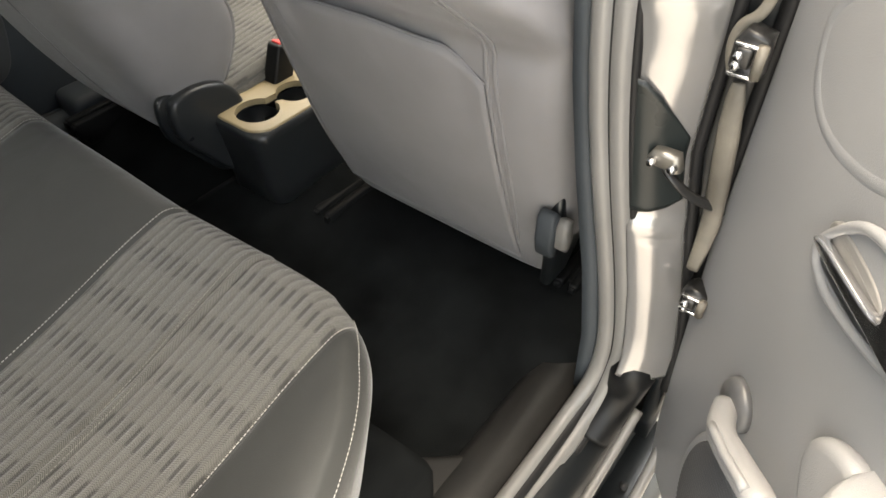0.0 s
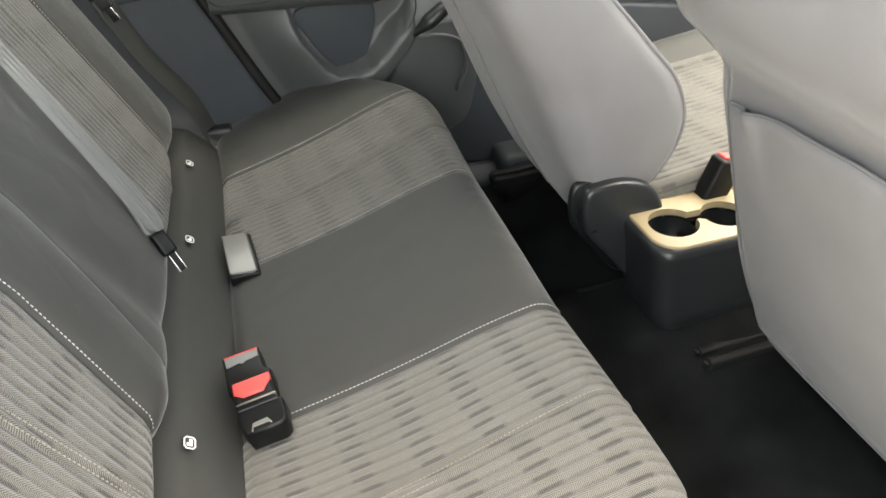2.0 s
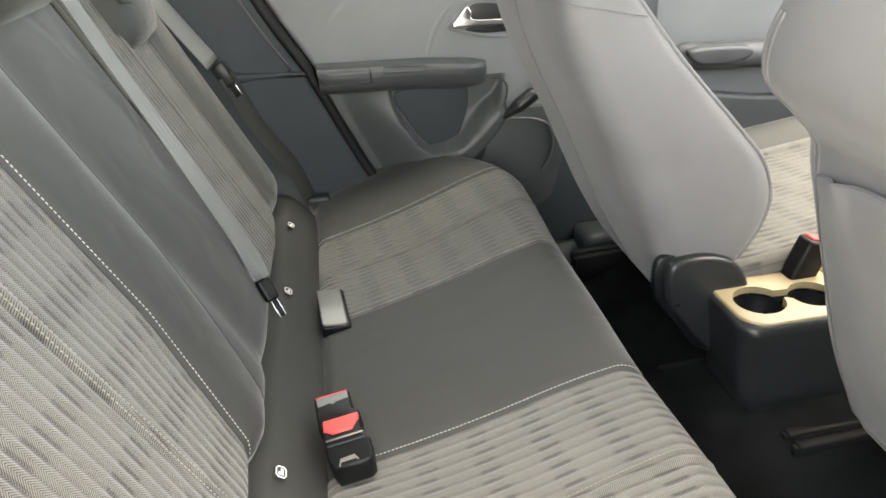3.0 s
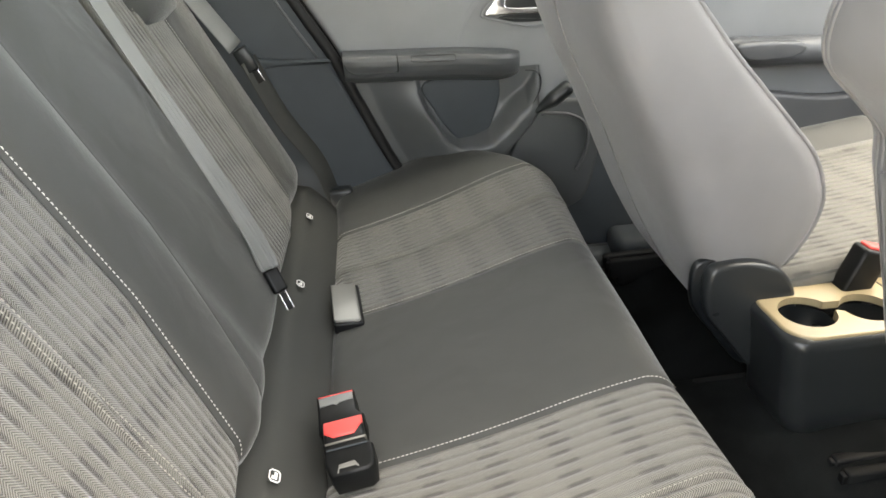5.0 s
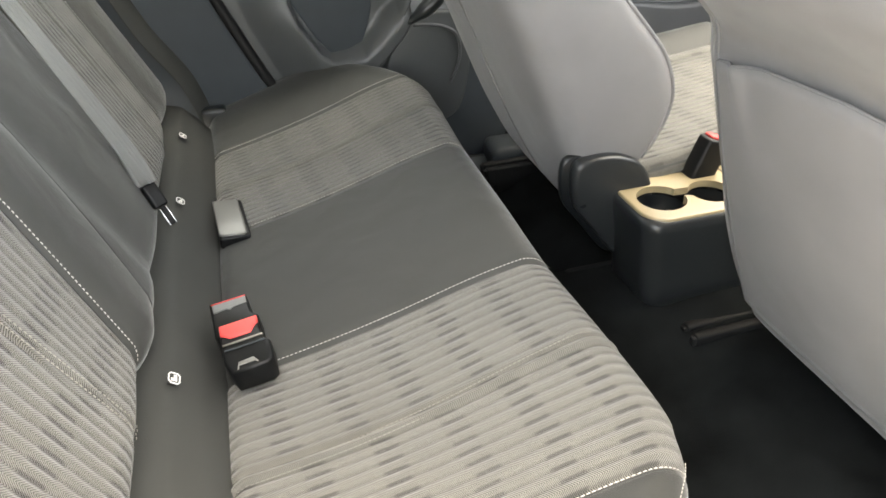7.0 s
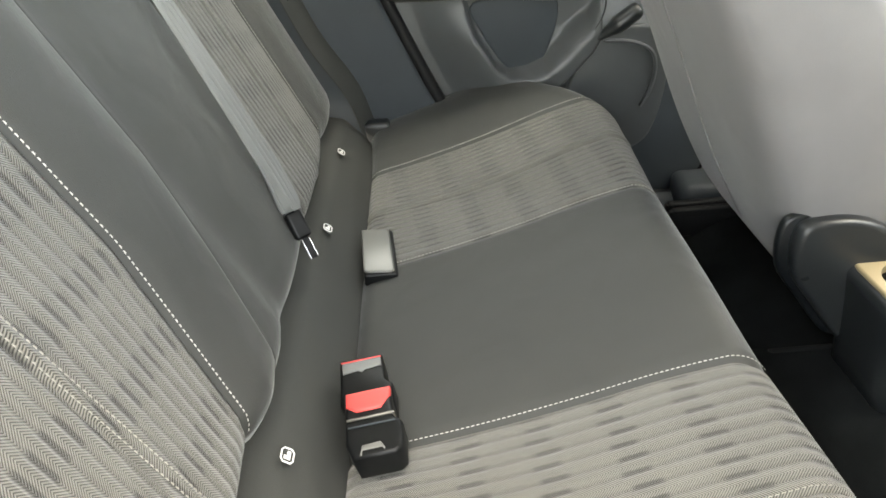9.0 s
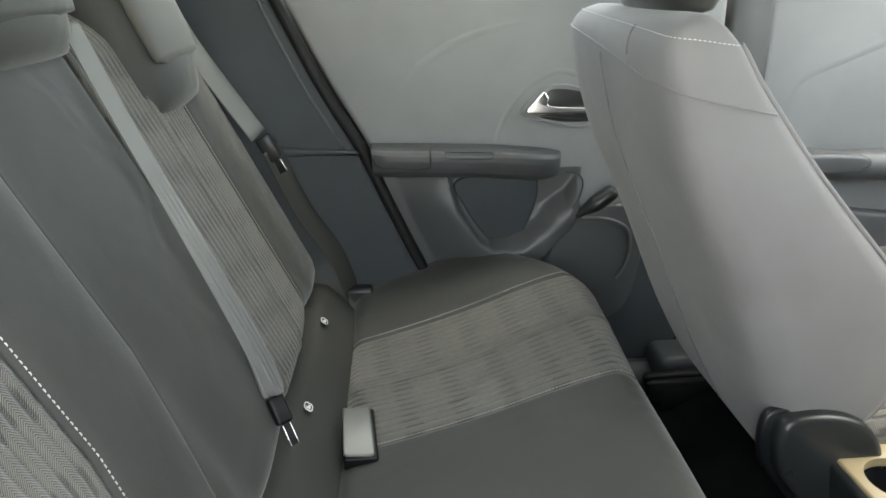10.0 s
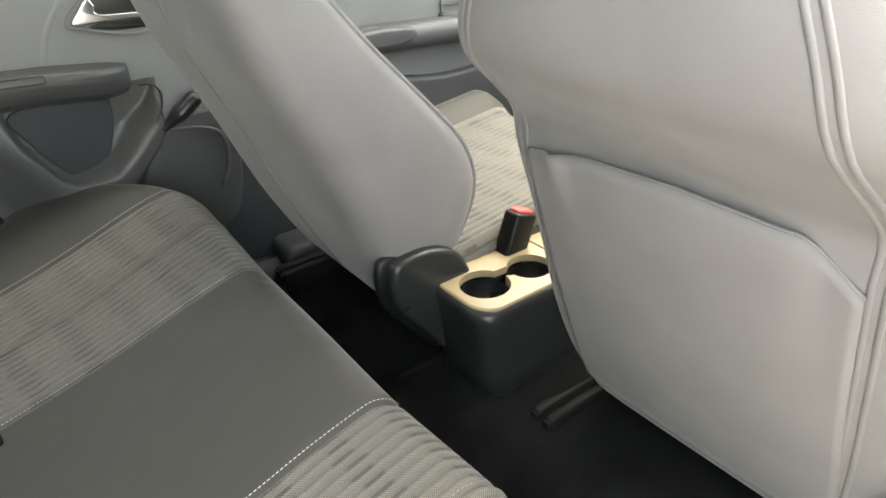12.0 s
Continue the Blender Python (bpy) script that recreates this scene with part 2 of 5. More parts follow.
def tube(points, r, sides=8, flat=1.0, closed=False):
    """A round bar along a line."""
    pts = [Vector(p) for p in points]
    bm, rings = bmesh.new(), []
    k = len(pts)
    prev = None
    for i, p in enumerate(pts):
        a, b = (pts[i - 1] if (i or closed) else p), (pts[(i + 1) % k] if (i < k - 1 or closed) else p)
        d = (b - a).normalized()
        side = prev - d * prev.dot(d) if prev else d.cross(Vector((0, 0, 1)) if abs(d.z) < 0.9 else Vector((1, 0, 0)))
        side.normalize()
        prev, up = side, d.cross(side)
        rad = r(i / (k - 1)) if callable(r) else r
        rings.append([bm.verts.new(p + side * rad * math.cos(t) + up * rad * flat * math.sin(t)) for t in (2 * math.pi * j / sides for j in range(sides))])
    for i in range(k if closed else k - 1):
        for j in range(sides):
            bm.faces.new((rings[i][j], rings[i][(j + 1) % sides], rings[(i + 1) % k][(j + 1) % sides], rings[(i + 1) % k][j]))
    if not closed:
        bm.faces.new(rings[0])
        bm.faces.new(rings[-1])
    return bm


def ribbon(points, width, normal, thick=0.0014):
    """A belt: width across, facing the normal."""
    pts = [Vector(p) for p in points]
    n = Vector(normal).normalized()
    bm, rings = bmesh.new(), []
    for i, p in enumerate(pts):
        d = (pts[min(i + 1, len(pts) - 1)] - pts[max(i - 1, 0)]).normalized()
        s = d.cross(n).normalized() * (width(i / (len(pts) - 1)) if callable(width) else width) / 2
        rings.append([bm.verts.new(q) for q in (p - s, p - s * 0.9 + n * thick, p + s * 0.9 + n * thick, p + s, p + s * 0.9 - n * thick, p - s * 0.9 - n * thick)])
    for a, b in zip(rings, rings[1:]):
        for j in range(6):
            bm.faces.new((a[j], a[(j + 1) % 6], b[(j + 1) % 6], b[j]))
    bm.faces.new(rings[0])
    bm.faces.new(rings[-1])
    return bm


def stitches(points, normal, gap=0.0054, size=0.0008):
    """Single stitches along a line, one mesh."""
    pts = [Vector(p) for p in points]
    verts, faces = [], []
    carry = 0.0
    n = Vector(normal).normalized()
    for a, b in zip(pts, pts[1:]):
        d = b - a
        length = d.length
        if length < 1e-6:
            continue
        d /= length
        s = d.cross(n).normalized()
        t = carry
        while t < length:
            p, o = a + d * t + n * 0.0004, len(verts)
            for e, h, w in ((0, 0, 0.6), (0.0036, 0, 0.6), (0.0009, 1, 0.45), (0.0027, 1, 0.45)):
                for sg in (-1, 1):
                    verts.append(tuple(p + d * e + s * sg * size * w + n * h * size))
            faces += [(o, o + 4, o + 6, o + 2), (o + 1, o + 3, o + 7, o + 5), (o + 4, o + 5, o + 7, o + 6), (o, o + 1, o + 5, o + 4), (o + 2, o + 6, o + 7, o + 3)]
            t += gap
        carry = t - length
    return verts, [], faces


def lerp(x, xs, ys):
    return float(np.interp(x, xs, ys))


def steps(a, b, n):
    return [a + (b - a) * i / n for i in range(n + 1)]


def solid(bm, thick):
    """Closes an open sheet into a shell of that thickness."""
    bmesh.ops.recalc_face_normals(bm, faces=bm.faces)
    bmesh.ops.solidify(bm, geom=bm.faces[:], thickness=thick)
    return bm


# ---- floor, sills, roof ----
def tunnel_height(x, y):
    hump = 0.085 * math.exp(-(((y - 0.03) / 0.13) ** 4))
    step = 0.06 / (1 + math.exp(-(x - 0.72) / 0.025))
    return max(hump, step + hump * 0.35)


floor = tagged(new("floor"), "black carpeted footwell floor with a centre tunnel", "floor", kind="structure")
part("carpet", solid(grid(lambda x, y: (x, y, tunnel_height(x, y)), steps(0.0, 1.95, 78), steps(-0.70, 0.74, 60)), -0.02), CARPET, floor)
sill = tagged(new("trim"), "scuffed dark grey plastic door sill trim", "sill trim", kind="structure")
part("sill_plate", slab([(-0.595, 0.0), (-0.60, 0.04), (-0.618, 0.06), (-0.685, 0.074), (-0.69, 0.0)], "x", -0.1, 0.80, 0.008), SILL, sill)
part("seat_side_trim", slab([(0.02, -0.69), (0.02, -0.50), (0.42, -0.50), (0.46, -0.53), (0.525, -0.605), (0.57, -0.69)], "z", 0.0, 0.056, 0.012, 3), SILL, sill, "scuffed plastic beside the cushion")
roof = tagged(new("ceiling"), "pale cloth headliner under the car roof", "ceiling", kind="structure")
part("headliner", solid(grid(lambda x, y: (x, y, 1.24 - 0.1 * ((y - 0.02) / 0.60) ** 4 - 0.06 * ((x - 0.5) / 1.0) ** 2), steps(-0.55, 1.05, 16), steps(-0.56, 0.60, 12)), 0.03), HEADLINER, roof)
ground = tagged(new("ground"), "pale beige concrete ground under the car", "ground", kind="structure")
CONCRETE = mat("pale_concrete", (0.40, 0.38, 0.35), 0.8, var=0.12, scale=2.0, grain=0.4, grain_scale=60)
part("slab", grid(lambda x, y: (x, y, -0.42), steps(-60, 60, 12), steps(-60, 60, 12)), CONCRETE, ground)


# ---- rear bench ----
FRONT = smooth_line([(y, x, 0) for y, x in zip(
    [-0.66, -0.64, -0.60, -0.55, -0.50, -0.45, -0.40, -0.16, 0.0, 0.2, 0.44, 0.5, 0.56, 0.62, 0.68, 0.715, 0.735],
    [0.12, 0.24, 0.345, 0.418, 0.458, 0.477, 0.484, 0.477, 0.479, 0.484, 0.496, 0.499, 0.49, 0.452, 0.365, 0.25, 0.12])], 10)
FRONT_Y, FRONT_X = [q.x for q in FRONT], [q.y for q in FRONT]


def front_x(y):
    return lerp(y, FRONT_Y, FRONT_X)


def cushion(s, y):
    """A point of the cushion: s = 0 at its back, 1 on the front brow, to 1.6 down the front."""
    f = front_x(y)
    side = min(y + 0.66, 0.735 - y)
    drop = 0.05 * max(0.0, 1 - side / 0.07) ** 2.2
    drop -= (0.020 * math.exp(-((y - 0.65) / 0.075) ** 2) + 0.02 * math.exp(-((y + 0.58) / 0.06) ** 2)) * math.sin(math.pi * min(1.0, 0.16 + 0.78 * s))
    dish = -0.010 * math.exp(-((y + 0.33) / 0.11) ** 2) - 0.010 * math.exp(-((y - 0.34) / 0.11) ** 2)
    if s <= 1:
        x = 0.042 + (f - 0.085) * s
        z = 0.262 + 0.092 * s - 0.018 * math.sin(math.pi * min(1, s)) * 0.5
        z -= 0.02 * max(0.0, 1 - s / 0.06) ** 2
        z -= 0.010 * max(0.0, (s - 0.72) / 0.28) ** 2
        z += dish * math.sin(math.pi * min(1.0, s))
    else:
        a = min(1.0, (s - 1) / 0.3) * math.pi / 2
        x = 0.042 + (f - 0.085) + 0.045 * math.sin(a)
        z = 0.344 - 0.05 * (1 - math.cos(a))
        if s > 1.3:
            t = (s - 1.3) / 0.3
            x -= 0.05 * t
            z -= 0.2 * t
    return Vector((x, y, z - drop))


def seam_y(rear, front):
    return lambda s: rear + (front - rear) * min(s, 1.0)


SEAMS = {"outer_r": seam_y(-0.488, -0.492), "mid_r": seam_y(-0.335, -0.318), "in_r": seam_y(-0.172, -0.16),
         "in_l": seam_y(0.167, 0.212), "mid_l": seam_y(0.318, 0.392), "outer_l": seam_y(0.476, 0.56)}
ENDS = {"end_r": lambda s: -0.655, "end_l": lambda s: 0.732, **SEAMS}
S_ROWS = steps(0, 1, 40) + steps(1.03, 1.3, 10) + steps(1.36, 1.6, 4)


def cushion_panel(name, left, right, material, label, n=18, middle=False):
    a, b = ENDS[left], ENDS[right]

    def f(s, v):
        y = a(s) + (b(s) - a(s)) * v
        p = cushion(s, y)
        w = abs(b(s) - a(s))
        edge = min(v, 1 - v) * w
        p.z -= 0.006 * math.exp(-(edge / 0.006) ** 2)
        p.z += 0.004 * math.sin(math.pi * v)
        if middle:
            off = abs(v - 0.5) * w
            p.z += 0.0025 * math.exp(-(off / 0.0035) ** 2) - 0.0035 * math.exp(-((off - 0.0085) / 0.0035) ** 2)
        return p
    vs = sorted(set(steps(0, 1, n) + [0.012, 0.03, 0.97, 0.988] + ([0.5 + 0.008 * k for k in range(-6, 7)] if middle else [])))
    bm = bmesh.new()
    lay = bm.loops.layers.uv.new("UVMap")
    grid_v = [[bm.verts.new(f(s, v)) for v in vs] for s in S_ROWS]
    arc = [0.0]
    for s0, s1 in zip(S_ROWS, S_ROWS[1:]):
        arc.append(arc[-1] + (cushion(s1, 0.3) - cushion(s0, 0.3)).length)
    for i in range(len(S_ROWS) - 1):
        for j in range(len(vs) - 1):
            fc = bm.faces.new((grid_v[i][j], grid_v[i + 1][j], grid_v[i + 1][j + 1], grid_v[i][j + 1]))
            for lp, (p, q) in zip(fc.loops, ((i, j), (i + 1, j), (i + 1, j + 1), (i, j + 1))):
                lp[lay].uv = (arc[p], 0.32 * vs[q])
    return part(name, bm, material, bench, label)


bench = thing("rear_bench_cushion", "charcoal cloth rear bench cushion with two pale ribbed inserts", "bench seat", at=(0.25, 0.02, 0.0))
cushion_panel("centre_panel", "in_r", "in_l", DARK, "plain charcoal cloth panel")
cushion_panel("seat_insert", "outer_r", "in_r", LIGHT, "pale ribbed cloth insert", 30, True)
cushion_panel("seat_insert", "in_l", "outer_l", LIGHT, "pale ribbed cloth insert", 30, True)
cushion_panel("side_bolster", "end_r", "outer_r", DARK, "plain charcoal cloth bolster")
cushion_panel("side_bolster", "outer_l", "end_l", DARK, "plain charcoal cloth bolster")
for key, shift in (("outer_r", -0.004), ("in_r", 0.0035), ("in_l", -0.0035), ("outer_l", 0.004), ("mid_r", 0.005), ("mid_r", -0.005), ("mid_l", 0.004), ("mid_l", -0.004)):
    line = []
    for s in steps(0.1 if key == "in_l" or key == "in_r" else 0.02, 1.04 if "mid" in key else 1.2, 60):
        p = cushion(s, SEAMS[key](s) + shift)
        lift = 0.0042 if "mid" in key else 0.0006
        line.append(p + Vector((lift * 0.3, 0, lift)) if s < 1 else p + Vector((lift * (s - 1) * 4, 0, lift * 0.6)))
    part("stitching", stitches(line, (0.1, 0, 1), size=0.0005 if "mid" in key else 0.00066), SOFT_THREAD if "mid" in key else THREAD, bench, "pale stitching")
edge_line = [cushion(lerp(y, [-0.648, -0.62, -0.58, -0.54, -0.51, -0.482], [1.10, 1.14, 1.12, 1.11, 1.15, 1.2]), y) + Vector((0.001, -0.001, 0.001)) for y in steps(-0.482, -0.648, 60)]
part("stitching", stitches(edge_line, (0.5, -0.3, 0.8), size=0.0006), THREAD, bench, "pale stitching")
part("cushion_base", box((0.05, -0.64, 0.02), (0.43, 0.68, 0.20), 0.02), CARPET, bench, "black carpeted seat base")

valance = thing("seat_rear_valance", "charcoal cloth strip between rear cushion and backrest", "seat trim", at=(0, 0.02, 0.25))


def strip(u, y):
    line = [(-0.075, 0.325), (-0.038, 0.327), (-0.002, 0.319), (0.03, 0.285), (0.05, 0.255), (0.06, 0.2)]
    x = lerp(u, steps(0, 1, 5), [p[0] for p in line])
    z = lerp(u, steps(0, 1, 5), [p[1] for p in line])
    lift = 0.02 * math.exp(-((y - 0.05) / 0.05) ** 2) * math.sin(math.pi * u)
    return Vector((x, y, z + lift * 0.3))


part("strip", solid(grid(strip, steps(0, 1, 24), steps(-0.66, 0.62, 50)), 0.01), VALANCE, valance)
for y in (0.46, 0.199, -0.214):
    tag = part("isofix_tag", box((-0.007, -0.009, 0), (0.007, 0.009, 0.002), 0.0012, 2), VALANCE, valance, "small woven child-seat tag with white outline")
    tag.matrix_parent_inverse = Matrix()
    tag.matrix_basis = Matrix.Translation(Vector((0.004, y, 0.3195)) - valance.location) @ pose(0, 0, 0, 0, 38, 0)
    rim = [(x * 0.0062, w * 0.008, 0.0022) for x, w in ((-1, -0.6), (-1, 0.6), (-0.6, 1), (0.6, 1), (1, 0.6), (1, -0.6), (0.6, -1), (-0.6, -1))]
    part("tag_outline", tube(rim, 0.0009, 6, closed=True), WHITE, tag, "white printed outline").matrix_parent_inverse = Matrix()
    for lo, hi in (((-0.0035, -0.0045, 0.0018), (0.003, -0.0005, 0.0027)), ((-0.0005, -0.0005, 0.0018), (0.003, 0.0050, 0.0027))):
        part("pictogram", box(lo, hi, 0), WHITE, tag, "white pictogram bars", False).matrix_parent_inverse = Matrix()


def backrest(y, z, seams, lobes):
    x = -0.012 - 0.445 * (z - 0.33)
    for c, w, d in lobes:
        x += d * math.exp(-((y - c) / w) ** 4)
    x -= 0.03 * max(0.0, (0.375 - z) / 0.045) ** 2
    x -= 0.05 * max(0.0, (z - 0.80) / 0.06) ** 2
    for c in seams:
        x -= 0.006 * math.exp(-((y - c(z)) / 0.006) ** 2)
    return Vector((x, y, z))


def back_panel(owner, name, a, b, material, label, seams, lobes, n=16, middle=None):
    zs, vs = steps(0.335, 0.86, 44), sorted(set(steps(0, 1, n) + [0.02, 0.045, 0.955, 0.98] + ([0.5 + 0.009 * k for k in range(-9, 10)] if middle else [])))
    bm = bmesh.new()
    lay = bm.loops.layers.uv.new("UVMap")
    pts = []
    for z in zs:
        row = []
        for v in vs:
            y = a(z) + (b(z) - a(z)) * v
            p = backrest(y, z, seams, lobes)
            p.x += 0.004 * math.sin(math.pi * v)
            if middle:
                off = abs(y - middle(z))
                p.x += 0.0025 * math.exp(-(off / 0.0035) ** 2) - 0.0035 * math.exp(-((off - 0.0085) / 0.0035) ** 2)
            row.append(bm.verts.new(p))
        pts.append(row)
    for i in range(len(zs) - 1):
        for j in range(len(vs) - 1):
            fc = bm.faces.new((pts[i][j], pts[i][j + 1], pts[i + 1][j + 1], pts[i + 1][j]))
            for lp, (p, q) in zip(fc.loops, ((i, j), (i, j + 1), (i + 1, j + 1), (i + 1, j))):
                lp[lay].uv = (zs[p] * 1.09, 0.3 * vs[q])
    return part(name, solid(bm, 0.03), material, owner, label)


def const(v):
    return lambda z: v


B_IN_R, B_OUT_R, B_IN_L, B_OUT_L = (lambda z: -0.215 + 0.03 * min(1, max(0, (z - 0.34) / 0.2))), const(-0.5), const(0.185), (lambda z: 0.452 + 0.02 * max(0, z - 0.4))
B_SPLIT = lambda z: -0.125 + 0.07 * min(1, max(0, (z - 0.36) / 0.2))
MID_R, MID_L = (lambda z: -0.318), (lambda z: 0.32)
LOBES = [(-0.13, 0.075, 0.016), (0.09, 0.13, 0.009), (0.32, 0.125, 0.009), (0.56, 0.07, 0.006), (-0.34, 0.13, 0.006), (-0.58, 0.07, 0.02)]
SEAM_L = [B_IN_R, B_OUT_R, B_IN_L, B_OUT_L]
back_r = thing("rear_seat_back", "charcoal rear backrest section with pale ribbed insert", "seat backrest", "split rear backrest", at=(-0.1, -0.35, 0.34))
back_panel(back_r, "side_bolster", const(-0.66), B_OUT_R, DARK, "plain charcoal cloth", SEAM_L, LOBES)
back_panel(back_r, "back_insert", B_OUT_R, B_IN_R, LIGHT, "pale ribbed cloth insert", SEAM_L, LOBES, 26, MID_R)
back_panel(back_r, "inner_bolster", B_IN_R, B_SPLIT, DARK, "plain charcoal cloth", SEAM_L, LOBES)
back_l = thing("rear_seat_back", "wide charcoal rear backrest section with pale ribbed insert", "seat backrest", "split rear backrest", at=(-0.1, 0.25, 0.34))
back_panel(back_l, "centre_panel", B_SPLIT, B_IN_L, DARK, "plain charcoal cloth", SEAM_L, LOBES, 24)
back_panel(back_l, "back_insert", B_IN_L, B_OUT_L, LIGHT, "pale ribbed cloth insert", SEAM_L, LOBES, 26, MID_L)
back_panel(back_l, "side_bolster", B_OUT_L, const(0.62), DARK, "plain charcoal cloth", SEAM_L, LOBES)
for owner, seam, shift in ((back_r, B_IN_R, 0.005), (back_r, MID_R, 0.005), (back_r, MID_R, -0.005), (back_l, B_OUT_L, 0.006), (back_l, MID_L, 0.004), (back_l, MID_L, -0.004)):
    line = [backrest(seam(z) + shift, z, SEAM_L, LOBES) + Vector((0.0045 if seam in (MID_R, MID_L) else 0.0006, 0, 0)) for z in steps(0.35, 0.84, 60)]
    part("stitching", stitches(line, (1, 0, 0.45)), SOFT_THREAD if seam in (MID_R, MID_L) else THREAD, owner, "pale stitching")


def pad(w, h, d, n=3.0, rows=22, cols=40):
    """A soft block, w across y, h high, d deep."""
    bm, rings = bmesh.new(), []
    for i in range(rows + 1):
        t = -1 + 2 * i / rows
        k = max(0.02, (1 - abs(t) ** n) ** (1 / n))
        ring = []
        for j in range(cols):
            a = 2 * math.pi * j / cols
            c, s = math.cos(a), math.sin(a)
            r = (abs(c) ** n + abs(s) ** n) ** (-1 / n)
            ring.append(bm.verts.new((d / 2 * k * r * c, w / 2 * (0.8 + 0.2 * k) * r * s * (1 if k > 0.05 else 0.6), h / 2 * t)))
        rings.append(ring)
    for a, b in zip(rings, rings[1:]):
        for j in range(cols):
            bm.faces.new((a[j], a[(j + 1) % cols], b[(j + 1) % cols], b[j]))
    bm.faces.new(rings[0])
    bm.faces.new(rings[-1])
    return bm


def headrest(y, z, w, h, label):
    hr = thing("headrest", label, "headrest", "rear headrests")
    x = -0.012 - 0.445 * (z - 0.33)
    hr.matrix_basis = pose(x, y, z, 0, -20, 0)
    part("cushion", pad(w, h, 0.11, 2.5), DARK, hr).matrix_parent_inverse = Matrix()
    part("front_panel", pad(w * 0.80, h * 0.70, 0.022, 3.4), LIT_CLOTH if h > 0.2 else DARK, hr, "plain cloth face").matrix_parent_inverse = Matrix.Translation((0.047, 0, h * 0.11))
    for dy in (-0.06, 0.06):
        p = part("post", tube([(0, dy, -h / 2 - 0.1), (0, dy, -h / 2 + 0.02)], 0.006, 10), CHROME, hr, "chrome post")
        p.matrix_parent_inverse = Matrix()
    return hr


headrest(0.085, 0.862, 0.25, 0.14, "charcoal cloth centre rear headrest")
headrest(0.43, 0.812, 0.25, 0.25, "charcoal cloth headrest on the rear backrest, face coloured paler as lit")

# rear buckles and belts
def buckle(name, m, label, button):
    b = thing(name, label, "seat belt buckle")
    b.matrix_basis = m
    body = part("body", slab([(-0.017, -0.029), (0.022, -0.029), (0.029, -0.024), (0.031, 0.004), (0.0235, 0.012), (0.0225, 0.046), (-0.0235, 0.046), (-0.0245, -0.012)], "z", -0.022, 0.014, 0.004, 3), BUCKLE, b)
    body.matrix_parent_inverse = Matrix()
    for nm, bm, mt, lb in button:
        part(nm, bm, mt, b, lb).matrix_parent_inverse = Matrix()
    return b


buckle("seat_belt_buckle", pose(0.082, -0.19, 0.309, 8, -6, 4), "black seat belt buckle with red release button",
       [("release_button", slab([(-0.022, 0.046), (0.023, 0.046), (0.0225, 0.036), (0.012, 0.022), (-0.012, 0.022), (-0.0225, 0.030)], "z", 0.004, 0.0165, 0.003, 3), RED, "red release button"),
        ("button_well", box((-0.0225, 0.015, 0.0), (0.022, 0.030, 0.0105), 0.001), BELT, "grey well under the button"),
        ("slot_plate", box((-0.022, 0.0130, 0.004), (0.025, 0.0150, 0.0160), 0.0006), STEEL, "metal slot edge"),
        ("slot_ridge", box((-0.021, 0.0045, 0.004), (0.025, 0.006, 0.0158), 0.0006), TRIM_DARK, "fine ridge below the slot"),
        ("warning_label", slab([(-0.0115, -0.0265), (-0.0095, -0.0265), (-0.0085, -0.0215), (0.0095, -0.0215), (0.0125, -0.0245), (0.013, -0.0225), (0.0085, -0.0150), (-0.0085, -0.0160)], "z", 0.012, 0.0146, 0.0006), COVER, "small pale label")])
buckle("seat_belt_buckle", pose(0.072, -0.131, 0.303, 8, -6, 4), "black seat belt buckle with pale label beside the first",
       [("label_plate", slab([(-0.021, 0.040), (0.021, 0.040), (0.021, 0.029), (0.004, 0.0275), (0.0, 0.0245), (-0.004, 0.0275), (-0.020, 0.0255)], "z", 0.010, 0.0155, 0.0008), BELT, "pale label plate"),
        ("release_button", box((-0.0215, 0.0408, 0.006), (0.0215, 0.0420, 0.0153), 0.0004), RED, "thin red release button")])
flap = thing("seat_belt_buckle", "grey buckle laid face down on the bench cushion", "seat belt buckle")
flap.matrix_basis = pose(0.072, 0.185, 0.283, 6, 4, 5)
part("body", box((-0.0215, -0.055, -0.018), (0.0255, 0.048, 0.003), 0.004, 3), BUCKLE, flap).matrix_parent_inverse = Matrix()
part("cover_plate", slab([(-0.0175, -0.050), (0.016, -0.053), (0.0205, -0.048), (0.0195, 0.046), (-0.0205, 0.048), (-0.0215, -0.046)], "z", 0.001, 0.0065, 0.0025, 3), COVER, flap, "satin grey cover").matrix_parent_inverse = Matrix()

centre_belt = thing("seat_belt", "pale grey seat belt webbing across the rear backrest", "seat belt", "rear seat belts", at=(-0.1, 0.17, 0.37))
line = smooth_line([(-0.204, 0.184, 0.84), (-0.154, 0.166, 0.72), (-0.100, 0.149, 0.60), (-0.044, 0.128, 0.47), (-0.025, 0.114, 0.421), (-0.020, 0.108, 0.402)], 8)


def webbing(u, v):
    """A belt across v that gathers into lengthwise pleats towards its lower end."""
    k = min(int(u), len(line) - 2)
    p = line[k].lerp(line[k + 1], u - k)
    d = (line[k + 1] - line[k]).normalized()
    n = Vector((0.86, -0.36, 0.36)).normalized()
    t = u / (len(line) - 1)
    pleat = 0.014 * max(0.0, (t - 0.25) / 0.75) ** 1.3
    return p + d.cross(n).normalized() * v * lerp(t, [0, 0.45, 0.9, 1], [0.027, 0.026, 0.022, 0.015]) + n * pleat * math.sin(v * 2 * math.pi * 3.6 + 1.2 * t)


